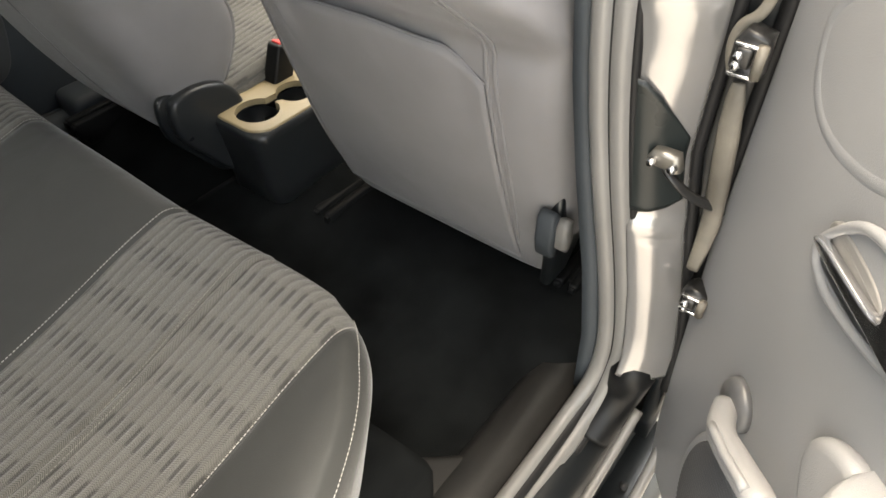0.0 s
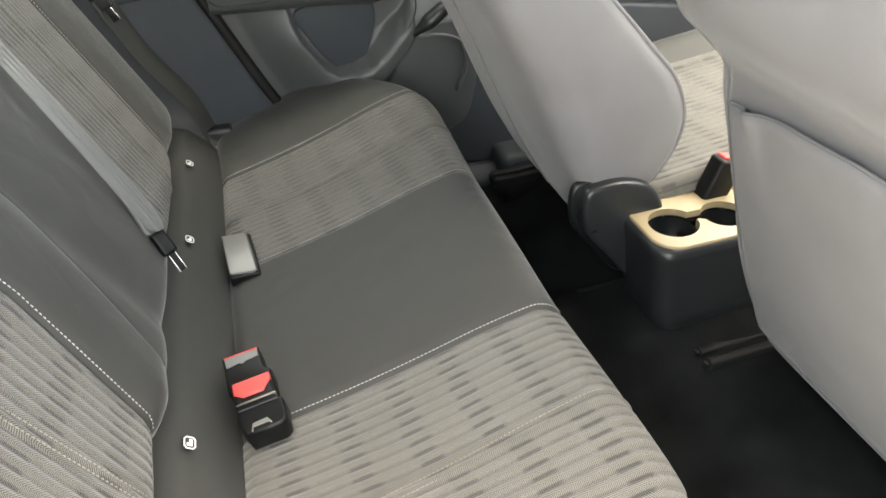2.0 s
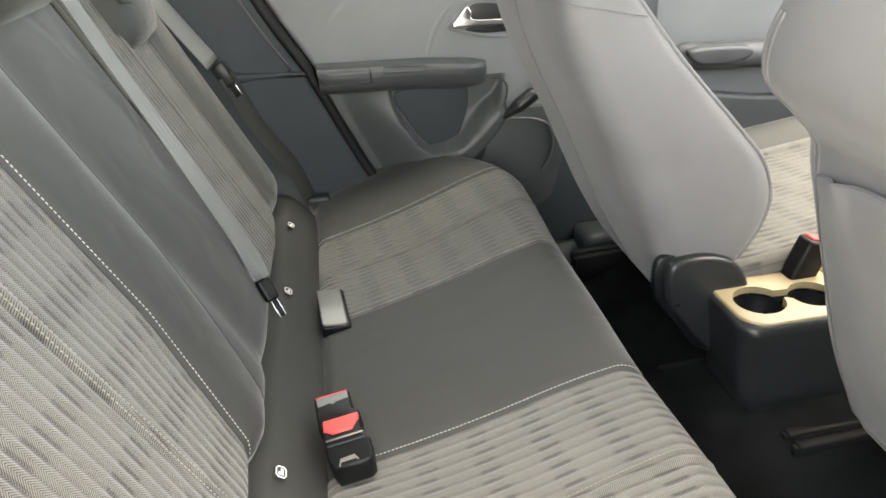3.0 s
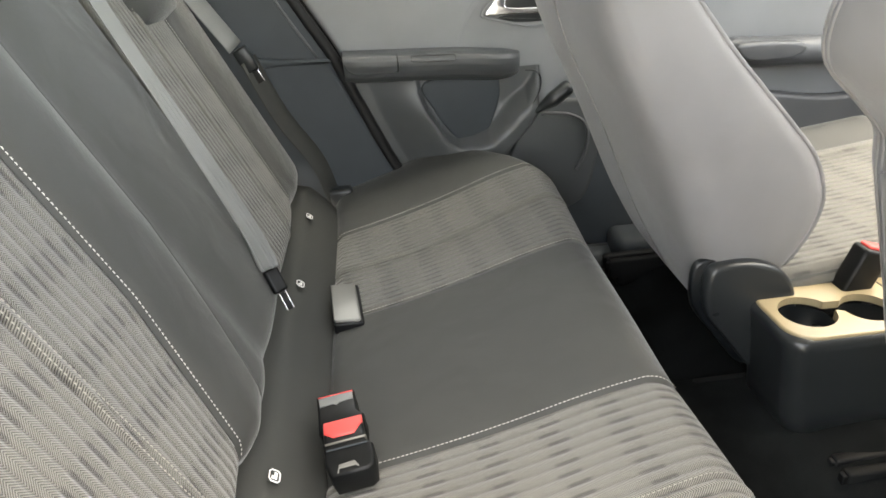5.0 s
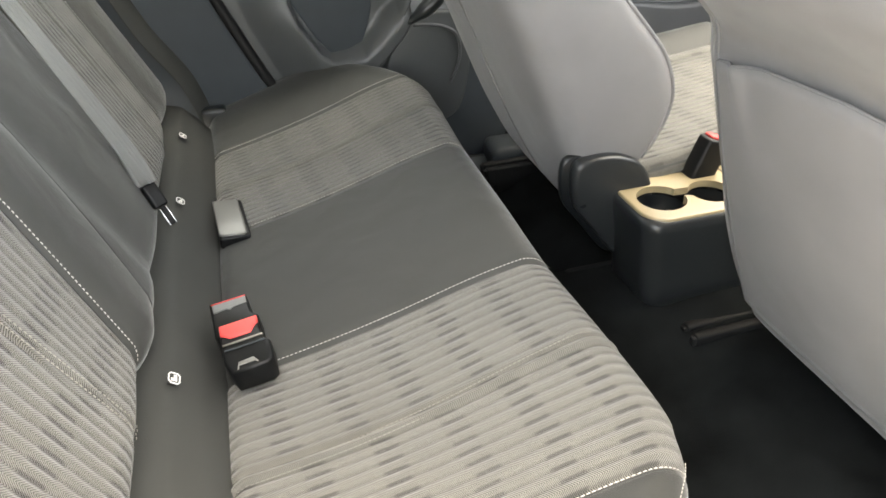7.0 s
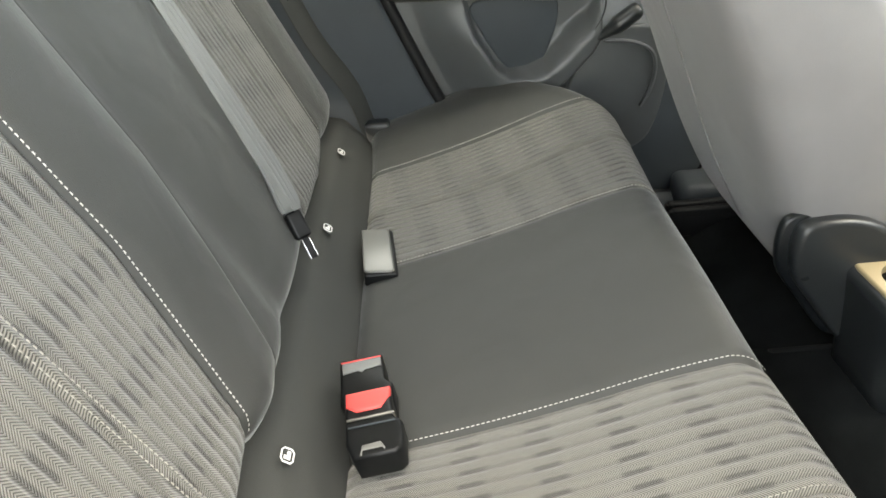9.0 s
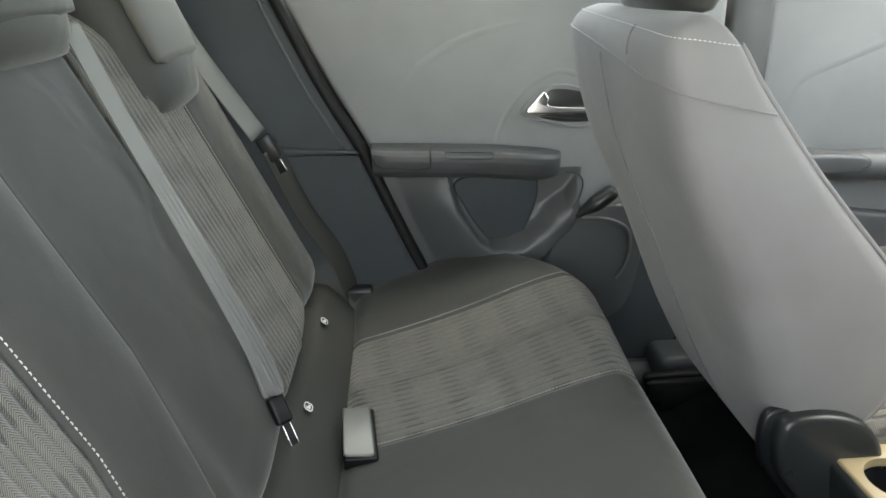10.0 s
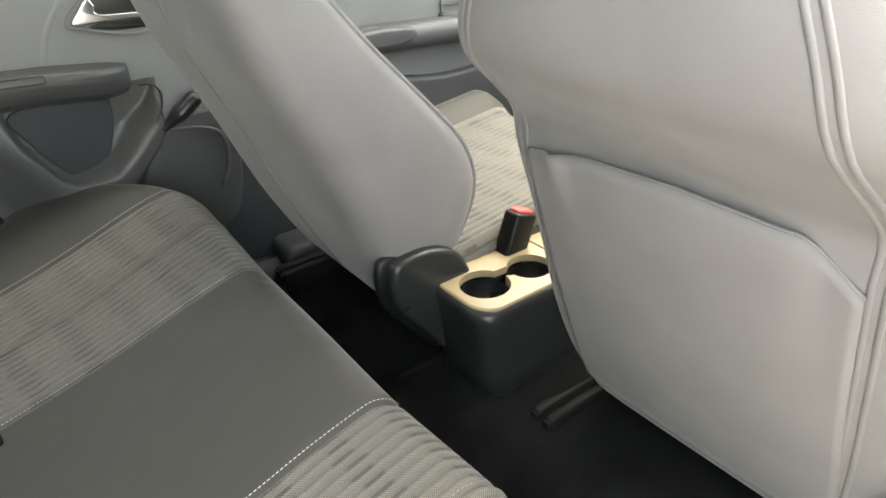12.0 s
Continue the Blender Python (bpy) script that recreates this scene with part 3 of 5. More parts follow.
part("webbing", solid(grid(webbing, steps(0, len(line) - 1, 80), steps(-0.5, 0.5, 44)), 0.0014), BELT, centre_belt, "pale grey webbing gathered into pleats")
tongue = part("tongue", box((-0.011, -0.024, -0.006), (0.011, 0.012, 0.006), 0.004, 3), BUCKLE, centre_belt)
tongue.matrix_parent_inverse = Matrix.Translation([-c for c in centre_belt.location])
tongue.matrix_basis = pose(-0.015, 0.098, 0.393, 56, 0, 42)
blade = part("blade", box((-0.006, -0.052, -0.0015), (0.006, -0.023, 0.0015), 0.001), BUCKLE, tongue, "dark tongue blade")
blade.matrix_parent_inverse = Matrix()
for x in (-0.0052, 0.0052):
    part("blade_edge", box((x - 0.0007, -0.052, -0.001), (x + 0.0007, -0.025, 0.0022), 0.0003), CHROME, blade, "bright steel edge of the blade").matrix_parent_inverse = Matrix()
left_belt = thing("seat_belt", "grey outer seat belt webbing with black tongue", "seat belt", "rear seat belts", at=(-0.1, 0.64, 0.3))
part("webbing", ribbon(smooth_line([(-0.24, 0.62, 0.88), (-0.2, 0.625, 0.78), (-0.105, 0.64, 0.615)], 8), 0.046, (1, -0.6, 0.3)), BELT, left_belt)
part("webbing", ribbon(smooth_line([(-0.085, 0.64, 0.59), (-0.04, 0.645, 0.47), (0.02, 0.65, 0.36), (0.046, 0.658, 0.255)], 8), 0.052, (1, -0.6, 0.3)), VALANCE, left_belt, "dark lower webbing")
t2 = part("tongue", box((-0.014, -0.01, -0.03), (0.014, 0.01, 0.02), 0.004), BLACK, left_belt)
t2.matrix_parent_inverse = Matrix.Translation([-c for c in left_belt.location])
t2.matrix_basis = pose(-0.09, 0.635, 0.595, 0, -25, 0)
b2 = part("blade", box((-0.010, -0.002, -0.056), (0.010, 0.002, -0.03), 0.001), BUCKLE, t2, "dark tongue blade")
b2.matrix_parent_inverse = Matrix()
for x in (-0.0085, 0.0085):
    part("blade_edge", box((x - 0.0013, -0.003, -0.056), (x + 0.0013, 0.003, -0.031), 0.0006), CHROME, t2, "bright steel edge of the blade").matrix_parent_inverse = Matrix()


# ---- front seats ----
SZ = [0.14, 0.20, 0.28, 0.33, 0.38, 0.43, 0.49, 0.55, 0.65, 0.75, 0.795, 0.82, 0.831]
S_REAR = [0.72, 0.675, 0.63, 0.605, 0.583, 0.562, 0.537, 0.51, 0.465, 0.437, 0.432, 0.446, 0.474]
S_FRONT = [0.725, 0.728, 0.752, 0.788, 0.812, 0.818, 0.794, 0.741, 0.648, 0.567, 0.537, 0.515, 0.50]
S_HALF = [0.20, 0.22, 0.236, 0.243, 0.248, 0.25, 0.25, 0.25, 0.243, 0.232, 0.225, 0.212, 0.19]


def eased(rows):
    """Rounds off a profile given by its heights and rows of values."""
    cols = [smooth_line([(z, v, 0) for z, v in zip(rows[0], row)], 6) for row in rows[1:]]
    return tuple([[q.x for q in cols[0]]] + [[q.y for q in c] for c in cols])


PROFILE_L = eased((SZ, S_REAR, S_FRONT, S_HALF))
PROFILE_R = eased(([0.13, 0.20, 0.30, 0.43, 0.55, 0.60, 0.64, 0.69, 0.75, 0.82, 0.86, 0.878],
             [0.845, 0.815, 0.775, 0.728, 0.694, 0.686, 0.648, 0.594, 0.580, 0.587, 0.61, 0.64],
             [0.88, 0.88, 0.90, 0.96, 0.88, 0.84, 0.80, 0.76, 0.73, 0.70, 0.68, 0.66],
             [0.21, 0.245, 0.262, 0.268, 0.268, 0.268, 0.262, 0.245, 0.219, 0.165, 0.12, 0.08]))


def section(prof, dy, z, side, lift=0.0):
    """A point of the backrest, dy from its middle, on its rear (side -1) or front (side 1)."""
    r, f, w = (lerp(z, prof[0], row) for row in prof[1:])
    k = min(1.0, abs(dy) / w)
    n = 5.0 if side < 0 else 6.0
    depth = ((f - r) / 2 + lift) * (1 - k ** n) ** (1 / n)
    return Vector(((r + f) / 2 + side * depth, dy, z))


def front_seat(dx, yc, pocket, label):
    """dx: how far forward of the left one its hinges, cushion and rails stand."""
    st = thing("front_seat", label, "car seat", "front seats", at=(0, yc, 0))
    prof = PROFILE_R if pocket else PROFILE_L
    zs_, half = prof[0], prof[3]

    def seat_rear(dy, z, lift=0.0):
        return section(prof, dy, z, -1, lift)

    def add(name, bm, *a, shift=True):
        o = part(name, bm, a[0], st, *a[1:])
        o.matrix_parent_inverse = Matrix.Translation((dx if shift else 0, 0, 0))
        return o
    bm, rings = bmesh.new(), []
    for z in zs_:
        w = lerp(z, zs_, half)
        ring = [bm.verts.new(section(prof, -w * math.cos(math.pi * j / 28), z, -1)) for j in range(28)]
        ring += [bm.verts.new(section(prof, w * math.cos(math.pi * j / 28), z, 1)) for j in range(28)]
        rings.append(ring)
    for a, b in zip(rings, rings[1:]):
        for j in range(56):
            bm.faces.new((a[j], a[(j + 1) % 56], b[(j + 1) % 56], b[j]))
    bm.faces.new(rings[0])
    bm.faces.new(rings[-1])
    add("backrest", bm, GREY, "smooth grey cloth back", shift=False)
    outer = 1 if yc > 0 else -1
    top = 0.79 if pocket else 0.755
    for off in (0.0, 0.012) if pocket else (0.0,):
        add("seam", tube([seat_rear(outer * (lerp(z, zs_, half) * (0.64 if pocket else 0.01) + off), z, 0.0005) for z in steps(0.2, 0.85 if pocket else 0.775, 40)], 0.0036, 8, 0.5), GREY, shift=False)
    if pocket:
        for inset in (0.86, 0.81):
            add("seam", tube([seat_rear(-outer * lerp(z, zs_, half) * inset, z, 0.0005) for z in steps(0.2, 0.77, 40)], 0.0022, 8, 0.5), GREY, shift=False)
        add("seam", tube([seat_rear(d, 0.816, 0.0006) for d in steps(-0.14, 0.14, 30)], 0.0014, 6, 0.5), GREY, shift=False)
    def wrap(phi, z, lift=0.0):
        """A point round the backrest: phi 0 at the middle of its rear, a quarter turn on its inner side."""
        r, f, w = (lerp(z, zs_, row) for row in prof[1:])
        c, q = math.cos(phi), math.sin(phi)
        n = 5.0 if c > 0 else 6.0
        return Vector(((r + f) / 2 - math.copysign(((f - r) / 2 + lift) * abs(c) ** (2 / n), c), -outer * math.copysign((w + lift) * abs(q) ** (2 / n), q), z))

    def around(a0, a1, heights, lift, n=120):
        """A line round the backrest whose height changes evenly with its length."""
        ring = [wrap(a, top) for a in steps(a0, a1, n)]
        run = [0.0]
        for p0, p1 in zip(ring, ring[1:]):
            run.append(run[-1] + (p1 - p0).length)
        marks = [run[-1] * i / (len(heights) - 1) for i in range(len(heights))]
        return [wrap(a, lerp(r, marks, heights), lift) for a, r in zip(steps(a0, a1, n), run)]

    crown = around(-1.25, 2.3, [top + 0.068, top + 0.067, top + 0.065, top + 0.063, top + 0.061, top + 0.058, top + 0.052, top + 0.042], 0.0015)
    add("stitching", stitches(crown, (-0.6, -outer * 0.6, 0.5)), THREAD, "pale stitching", shift=False)
    if not pocket:
        add("seam", tube(around(-1.3, 2.0, [top + 0.046, top + 0.040, top + 0.031, top + 0.018, top + 0.0, top - 0.03], 0.001), 0.0015, 6, 0.5), GREY, shift=False)
        add("piping", tube([wrap(2.2, z, 0.001) for z in steps(0.31, top + 0.045, 50)], 0.0036, 8), GREY, "raised seam along the edge", shift=False)
        add("seam", tube([wrap(0.167, z, 0.001) for z in steps(top + 0.028, top + 0.062, 8)], 0.0015, 6, 0.5), GREY, shift=False)
    if pocket:
        def f(u, v):
            d = -0.17 + 0.378 * v
            top = lerp(v, [0, 0.14, 0.45, 0.74, 1.0], [0.545, 0.583, 0.588, 0.582, 0.562])
            z = 0.16 + (top - 0.16) * u
            sag = 0.010 * math.sin(math.pi * v) * u ** 3 + 0.015 * math.exp(-((v - 0.86 - 0.16 * (u - 0.9)) / 0.035) ** 2) * max(0.0, (u - 0.72) / 0.28) ** 1.5 - 0.010 * math.exp(-((v - 0.07) / 0.05) ** 2) * u ** 4
            return seat_rear(d, z, 0.003 + sag * min(1, v * 6, (1 - v) * 6))
        add("map_pocket", solid(grid(f, steps(0, 1, 28), steps(0, 1, 40)), 0.004), GREY, "grey cloth map pocket with sagging top", shift=False)
        add("seam", tube([Vector(f(1.0, v)) for v in steps(0, 1, 40)], 0.0018, 6), GREY, shift=False)
    cover = [(0.622, 0.325), (0.65, 0.34), (0.70, 0.338), (0.745, 0.315), (0.77, 0.27), (0.775, 0.2), (0.745, 0.14), (0.715, 0.14), (0.668, 0.20), (0.626, 0.26)]
    if not pocket:
        cover = [(p.x, p.y) for p in smooth_line([(*c, 0) for c in cover], 4, True)]
        add("hinge_cover", slab(cover, "y", -0.235, -0.262, 0.009, 3), TRIM_BLACK, "dark plastic hinge cover")
        add("hinge_gasket", slab([(a - 0.014, c + 0.002) for a, c in cover], "y", -0.225, -0.24, 0.004, 2), BLACK, "black edge behind the hinge cover")
    small = [(0.632, 0.335), (0.645, 0.342), (0.655, 0.33), (0.655, 0.275), (0.648, 0.255), (0.636, 0.262), (0.630, 0.29)]
    if pocket:
        hc = add("hinge_cover", slab(small, "y", outer * 0.228, outer * 0.258, 0.006, 3), TRIM_DARK, "dark plastic hinge cover")
        part("recline_lever", slab([(0.638, 0.322), (0.648, 0.334), (0.664, 0.324), (0.664, 0.285), (0.652, 0.270), (0.640, 0.282)], "y", outer * 0.254, outer * 0.276, 0.007, 3), SEAL, hc, "pale grey recline lever").matrix_parent_inverse = Matrix()
        part("lever_bracket", slab([(0.655, 0.36), (0.70, 0.40), (0.75, 0.38), (0.75, 0.24), (0.70, 0.19), (0.65, 0.19)], "y", outer * 0.235, outer * 0.256, 0.008, 3), BLACK, hc).matrix_parent_inverse = Matrix()

    def cush(u, v):
        x = 0.74 + 0.50 * u
        y = -0.25 + 0.5 * v
        z = 0.29 + 0.06 * u + 0.042 * math.sin(math.pi * 0.55 * min(1.0, max(0, ((v - 0.5) * outer) * 2 - 0.5) / 0.36)) * (0.35 + 0.65 * min(1.0, u / 0.3))
        edge = max(0, abs(v - 0.5) * 2 - 0.9) / 0.1
        return (x, y, z - 0.08 * edge ** 2 - 0.06 * max(0, (u - 0.85) / 0.15) ** 2)
    add("seat_cushion", solid(grid(cush, steps(0, 1, 24), steps(0, 1, 30)), 0.05), DARK, "charcoal cloth cushion")
    add("seat_insert", solid(grid(lambda u, v: Vector(cush(u / 0.5, 0.5 + outer * (-0.48 + (v + 0.02) / 0.36 * 0.76))) + Vector((0, 0, 0.006)), steps(0.0, 0.46, 24), steps(-0.02, 0.34, 24)), 0.004), LIGHT, "pale ribbed cloth insert")
    hd = add("headrest", pad(0.26, 0.17, 0.11, 2.6), DARK, "charcoal cloth headrest", shift=False)
    hd.matrix_parent_inverse = Matrix()
    hd.matrix_basis = pose(0.505 if not pocket else 0.64, 0, 0.905 if not pocket else 0.97, 0, -12, 0)
    hx, hz = (0.50, 0.824) if not pocket else (0.645, 0.87)
    for d in (-0.06, 0.06):
        add("headrest_post", tube([(hx, d, hz - 0.02), (hx - 0.008, d, hz + 0.06)], 0.006, 10), CHROME, "chrome post", shift=False)
        add("post_guide", tube([(hx, d - 0.018, hz + 0.003), (hx, d, hz + 0.006), (hx, d + 0.018, hz + 0.003)], lambda t: 0.006 + 0.005 * math.sin(math.pi * t), 12), WHITE, "white post guide", shift=False)
    for d in (-0.235, 0.235):
        start = 0.76 if pocket and d < 0 else 0.642
        add("rail_base", box((start + 0.017, d - 0.024, 0.03), (1.2, d + 0.024, 0.082), 0.006), RAIL, "black rail base")
        for o in (-0.014, 0.014):
            rl = add("seat_rail", box((start, d + o - 0.009, 0.05), (1.2, d + o + 0.009, 0.095), 0.004), RAIL, "black steel floor rail")
            part("rail_end", box((start - 0.006, d + o - 0.006, 0.074), (start + 0.002, d + o + 0.006, 0.091), 0.002), RAIL, rl).matrix_parent_inverse = Matrix()
    return st


front_seat(0.0, 0.335, False, "grey cloth front seat with smooth back")
front_seat(0.12, -0.337, True, "grey cloth front seat with a sagging map pocket")


# ---- centre console ----
console = thing("centre_console", "black plastic centre console with beige cup holder top", "console", at=(0.85, 0.033, 0.08))

def rounded_rect(x0, x1, y0, y1, r, n=6):
    out = []
    for cx, cy, a0 in ((x1 - r, y1 - r, 0), (x0 + r, y1 - r, 90), (x0 + r, y0 + r, 180), (x1 - r, y0 + r, 270)):
        for i in range(n + 1):
            a = radians(a0 + 90 * i / n)
            out.append((cx + r * math.cos(a), cy + r * math.sin(a)))
    return out


bm = bmesh.new()
levels = [(0.055, 0.722, 0.07), (0.14, 0.712, 0.072), (0.22, 0.702, 0.0735), (0.25, 0.697, 0.0765), (0.262, 0.6955, 0.0765), (0.2685, 0.699, 0.0735), (0.271, 0.705, 0.068)]
rings = []
for z, x0, hw in levels:
    rings.append([bm.verts.new((x, y, z)) for x, y in rounded_rect(x0, 1.5, 0.033 - hw, 0.033 + hw, 0.030)])
for a, b in zip(rings, rings[1:]):
    for j in range(len(a)):
        bm.faces.new((a[j], a[(j + 1) % len(a)], b[(j + 1) % len(a)], b[j]))
bm.faces.new(rings[0])
part("body", bm, TRIM_BLACK, console)


def holed_plate(outline, holes, z0, z1):
    bm = bmesh.new()
    loops = []
    for pts in [outline] + holes:
        vs = [bm.verts.new((x, y, z1)) for x, y in pts]
        es = [bm.edges.new((vs[i], vs[(i + 1) % len(vs)])) for i in range(len(vs))]
        loops.append((vs, es))
    bmesh.ops.triangle_fill(bm, use_beauty=True, edges=[e for _, es in loops for e in es])
    for vs, _ in loops:
        low = [bm.verts.new((v.co.x, v.co.y, z0)) for v in vs]
        for i in range(len(vs)):
            bm.faces.new((vs[i], vs[(i + 1) % len(vs)], low[(i + 1) % len(vs)], low[i]))
    return bm


def circle(cx, cy, r, n=28):
    return [(cx + r * math.cos(2 * math.pi * i / n), cy + r * math.sin(2 * math.pi * i / n)) for i in range(n)]


CUPS = [(0.758, 0.028, 0.041), (0.848, 0.022, 0.037)]
(c1x, c1y, c1r), (c2x, c2y, c2r) = CUPS
pair = [(c1x + c1r * math.cos(a), c1y + c1r * math.sin(a)) for a in (radians(k) for k in np.linspace(28, 355, 40))]
pair += [(c2x + c2r * math.cos(a), c2y + c2r * math.sin(a)) for a in (radians(k) for k in np.linspace(185, 500, 36))]
part("top_trim", holed_plate(rounded_rect(0.7055, 1.02, -0.0335, 0.0995, 0.036), [pair], 0.262, 0.2745), BEIGE, console, "beige satin trim plate", False)
part("trim_edge", tube([(x, y, 0.2705) for x, y in rounded_rect(0.7055, 1.02, -0.0335, 0.0995, 0.036)], 0.0042, 10, closed=True), BEIGE, console, "rounded edge of the beige trim")
part("cup_neck", box((0.785, 0.018, 0.20), (0.825, 0.052, 0.235), 0.003), BLACK, console, "black web between the cups")
for cx, cy, r in CUPS:
    bm = bmesh.new()
    ra = [[bm.verts.new((x, y, z)) for x, y in circle(cx, cy, k)] for z, k in ((0.258, r * 0.995), (0.20, r * 0.93), (0.20, 0.001))]
    for a, b in zip(ra, ra[1:]):
        for j in range(28):
            bm.faces.new((a[j], a[(j + 1) % 28], b[(j + 1) % 28], b[j]))
    part("cup_holder", bm, BLACK, console, "black cup holder well")
part("cup_divider", box((0.7985, 0.006, 0.235), (0.8065, 0.026, 0.2735), 0.002), BEIGE, console, "beige bridge between the cups")
part("trim_joint", box((0.9045, -0.030, 0.268), (0.9065, 0.096, 0.2755), 0.0), BLACK, console, "thin dark joint across the trim")
part("gear_surround", tube([(1.0 + 0.05 * math.cos(a), 0.03 + 0.045 * math.sin(a), 0.278) for a in steps(0, 2 * math.pi, 30)[:-1]], 0.005, 8, closed=True), CHROME, console, "chrome gear lever ring")

for y, x, tilt in ((0.085, 0.875, -18), (-0.03, 0.99, -18)):
    fb = thing("seat_belt_buckle", "black front seat belt buckle with red button", "seat belt buckle", "front buckles")
    fb.matrix_basis = pose(x, y, 0.303, 0, 20, 0)
    part("body", box((-0.024, -0.018, -0.06), (0.024, 0.018, 0.036), 0.007, 3), BUCKLE, fb).matrix_parent_inverse = Matrix()
    part("release_button", box((-0.018, -0.011, 0.034), (0.018, 0.011, 0.041), 0.003), RED, fb, "red release button").matrix_parent_inverse = Matrix()


# ---- rear door panels ----
def rear_door(name, label, trim, dark, m=None, crank=((0.487, 0.415), (0.574, 0.476)), front=0.78):
    """The inside of a closed left rear door, in the plane y = 0.70; m moves it elsewhere, mirrored."""
    d = tagged(new(name), label, "car door", kind="structure")

    def put(nm, bm, material, parent, lab="", back=0.0):
        if back and m:
            bmesh.ops.translate(bm, vec=(-back, 0, 0), verts=bm.verts)
        if m:
            bmesh.ops.transform(bm, matrix=m, verts=bm.verts)
        return part(nm, bm, material, parent, lab)

    def blob(pts, a, c, bevel=0.006, seg=3):
        return slab([(p.x, p.y) for p in smooth_line([(*q, 0) for q in pts], 5, True)], "y", a, c, bevel, seg)
    edge = [(p.x, p.y) for p in smooth_line([(-0.05, 0.85, 0), (0.022, 0.70, 0), (0.090, 0.574, 0), (0.142, 0.45, 0), (0.188, 0.346, 0), (0.262, 0.2, 0), (0.36, 0.09, 0)], 4)]
    put("panel", slab(edge + [(front - 0.05, 0.05), (front - 0.03, 0.12), (front, 0.45), (front, 0.838)], "y", 0.70, 0.75, 0.012, 3), trim, d)
    put("shell", slab([(p[0] - 0.02, p[1]) for p in edge] + [(front - 0.03, 0.03), (front + 0.01, 0.12), (front + 0.025, 0.45), (front + 0.025, 0.838)], "y", 0.752, 0.80, 0.008, 3), PAINT, d, "glossy silver-grey painted door shell")
    put("door_seal", tube([(x, 0.752, z) for x, z in [(p[0] - 0.012, p[1]) for p in edge] + [(front - 0.04, 0.04), (front + 0.006, 0.12), (front + 0.016, 0.45), (front + 0.016, 0.83)]], 0.011, 8), RUBBER, d, "black rubber seal")
    arc = smooth_line([(0.115, 0, 0.62), (0.126, 0, 0.647), (0.162, 0, 0.691), (0.206, 0, 0.729), (0.27, 0, 0.765), (0.355, 0, 0.79), (0.461, 0, 0.805), (0.60, 0, 0.81)], 6)
    put("swage", tube([(q.x - (0.025 if m else 0.0), 0.7395 if m else 0.7425, q.z) for q in arc], lambda t: 0.0405 + 0.0029 * math.sin(math.pi * t) ** 0.5, 30), trim, d, "soft moulded ridge")
    brow = smooth_line([(0.334, 0, 0.557), (0.347, 0, 0.595), (0.36, 0, 0.626), (0.389, 0, 0.664), (0.422, 0, 0.69), (0.467, 0, 0.704), (0.52, 0, 0.687), (0.575, 0, 0.680), (0.615, 0, 0.692), (0.637, 0, 0.722), (0.64, 0, 0.76), (0.60, 0, 0.80)], 6)
    put("insert_edge", tube([(q.x, 0.7212, q.z) for q in brow], 0.0220, 28), trim, d, "soft edge of the upper insert")
    shelf = [(0.72, 0.0), (0.655, 0.0), (0.642, -0.003), (0.636, -0.010), (0.636, -0.022), (0.640, -0.034), (0.648, -0.046), (0.664, -0.058), (0.70, -0.068), (0.72, -0.072)]

    def shelf_at(x, v):
        line_v = v * (len(shelf) - 1)
        y = lerp(line_v, list(range(len(shelf))), [q[0] for q in shelf])
        drop_z = lerp(line_v, list(range(len(shelf))), [q[1] for q in shelf])
        end = min(1.0, max(0.0, (0.475 - x) / 0.075))
        deep = math.sqrt(max(0.0, 1 - (1 - end) ** 2)) * (0.86 + 0.14 * min(1.0, (x - 0.08) / 0.04))
        top_z = lerp(x, [0.08, 0.21, 0.33, 0.44, 0.48], [0.580, 0.574, 0.568, 0.556, 0.545])
        return Vector((x, 0.72 + (y - 0.72) * deep, top_z + drop_z * (0.55 + 0.45 * deep)))
    # armrest keeps the lit tone on the open door, the shaded one when closed
    arm = put("armrest", grid(shelf_at, steps(0.098, 0.475, 50), steps(0, 1, 36)), trim if m else ARM, d, "moulded armrest", back=0.105)
    cap = [shelf_at(0.208, v) for v in steps(0.12, 0.55, 14)] + [shelf_at(x, 0.57 + 0.5 * (0.2 - x) * (x - 0.1)) for x in steps(0.198, 0.115, 10)] + [shelf_at(0.104, 0.5), shelf_at(0.100, 0.4)]
    put("armrest_joint", tube(cap, 0.0016, 6), BLACK, arm, "thin dark joint", back=0.105)
    slot = [shelf_at(x, 0.23) for x in steps(0.236, 0.325, 8)] + [shelf_at(0.326, 0.36)] + [shelf_at(x, 0.38) for x in steps(0.322, 0.24, 8)] + [shelf_at(0.236, 0.36)]
    put("pull_slot", tube(slot, 0.0015, 6, closed=True), BLACK, arm, "thin dark edge of the pull slot", back=0.105)
    if m:
        put("pocket_panel", blob([(0.455, 0.54), (0.505, 0.53), (0.515, 0.49), (0.465, 0.42), (0.43, 0.395), (0.42, 0.43)], 0.682, 0.705, 0.010), trim, d, "curved pocket side", back=0.105)
    else:
        rim_x = [0.235, 0.25, 0.263, 0.283, 0.300, 0.325, 0.364, 0.397, 0.438, 0.480, 0.504, 0.513, 0.53]
        rim_z = [0.60, 0.48, 0.433, 0.401, 0.371, 0.354, 0.346, 0.349, 0.376, 0.416, 0.464, 0.51, 0.60]

        def soft(v):
            v = min(1.0, max(0.0, v))
            return v * v * (3 - 2 * v)

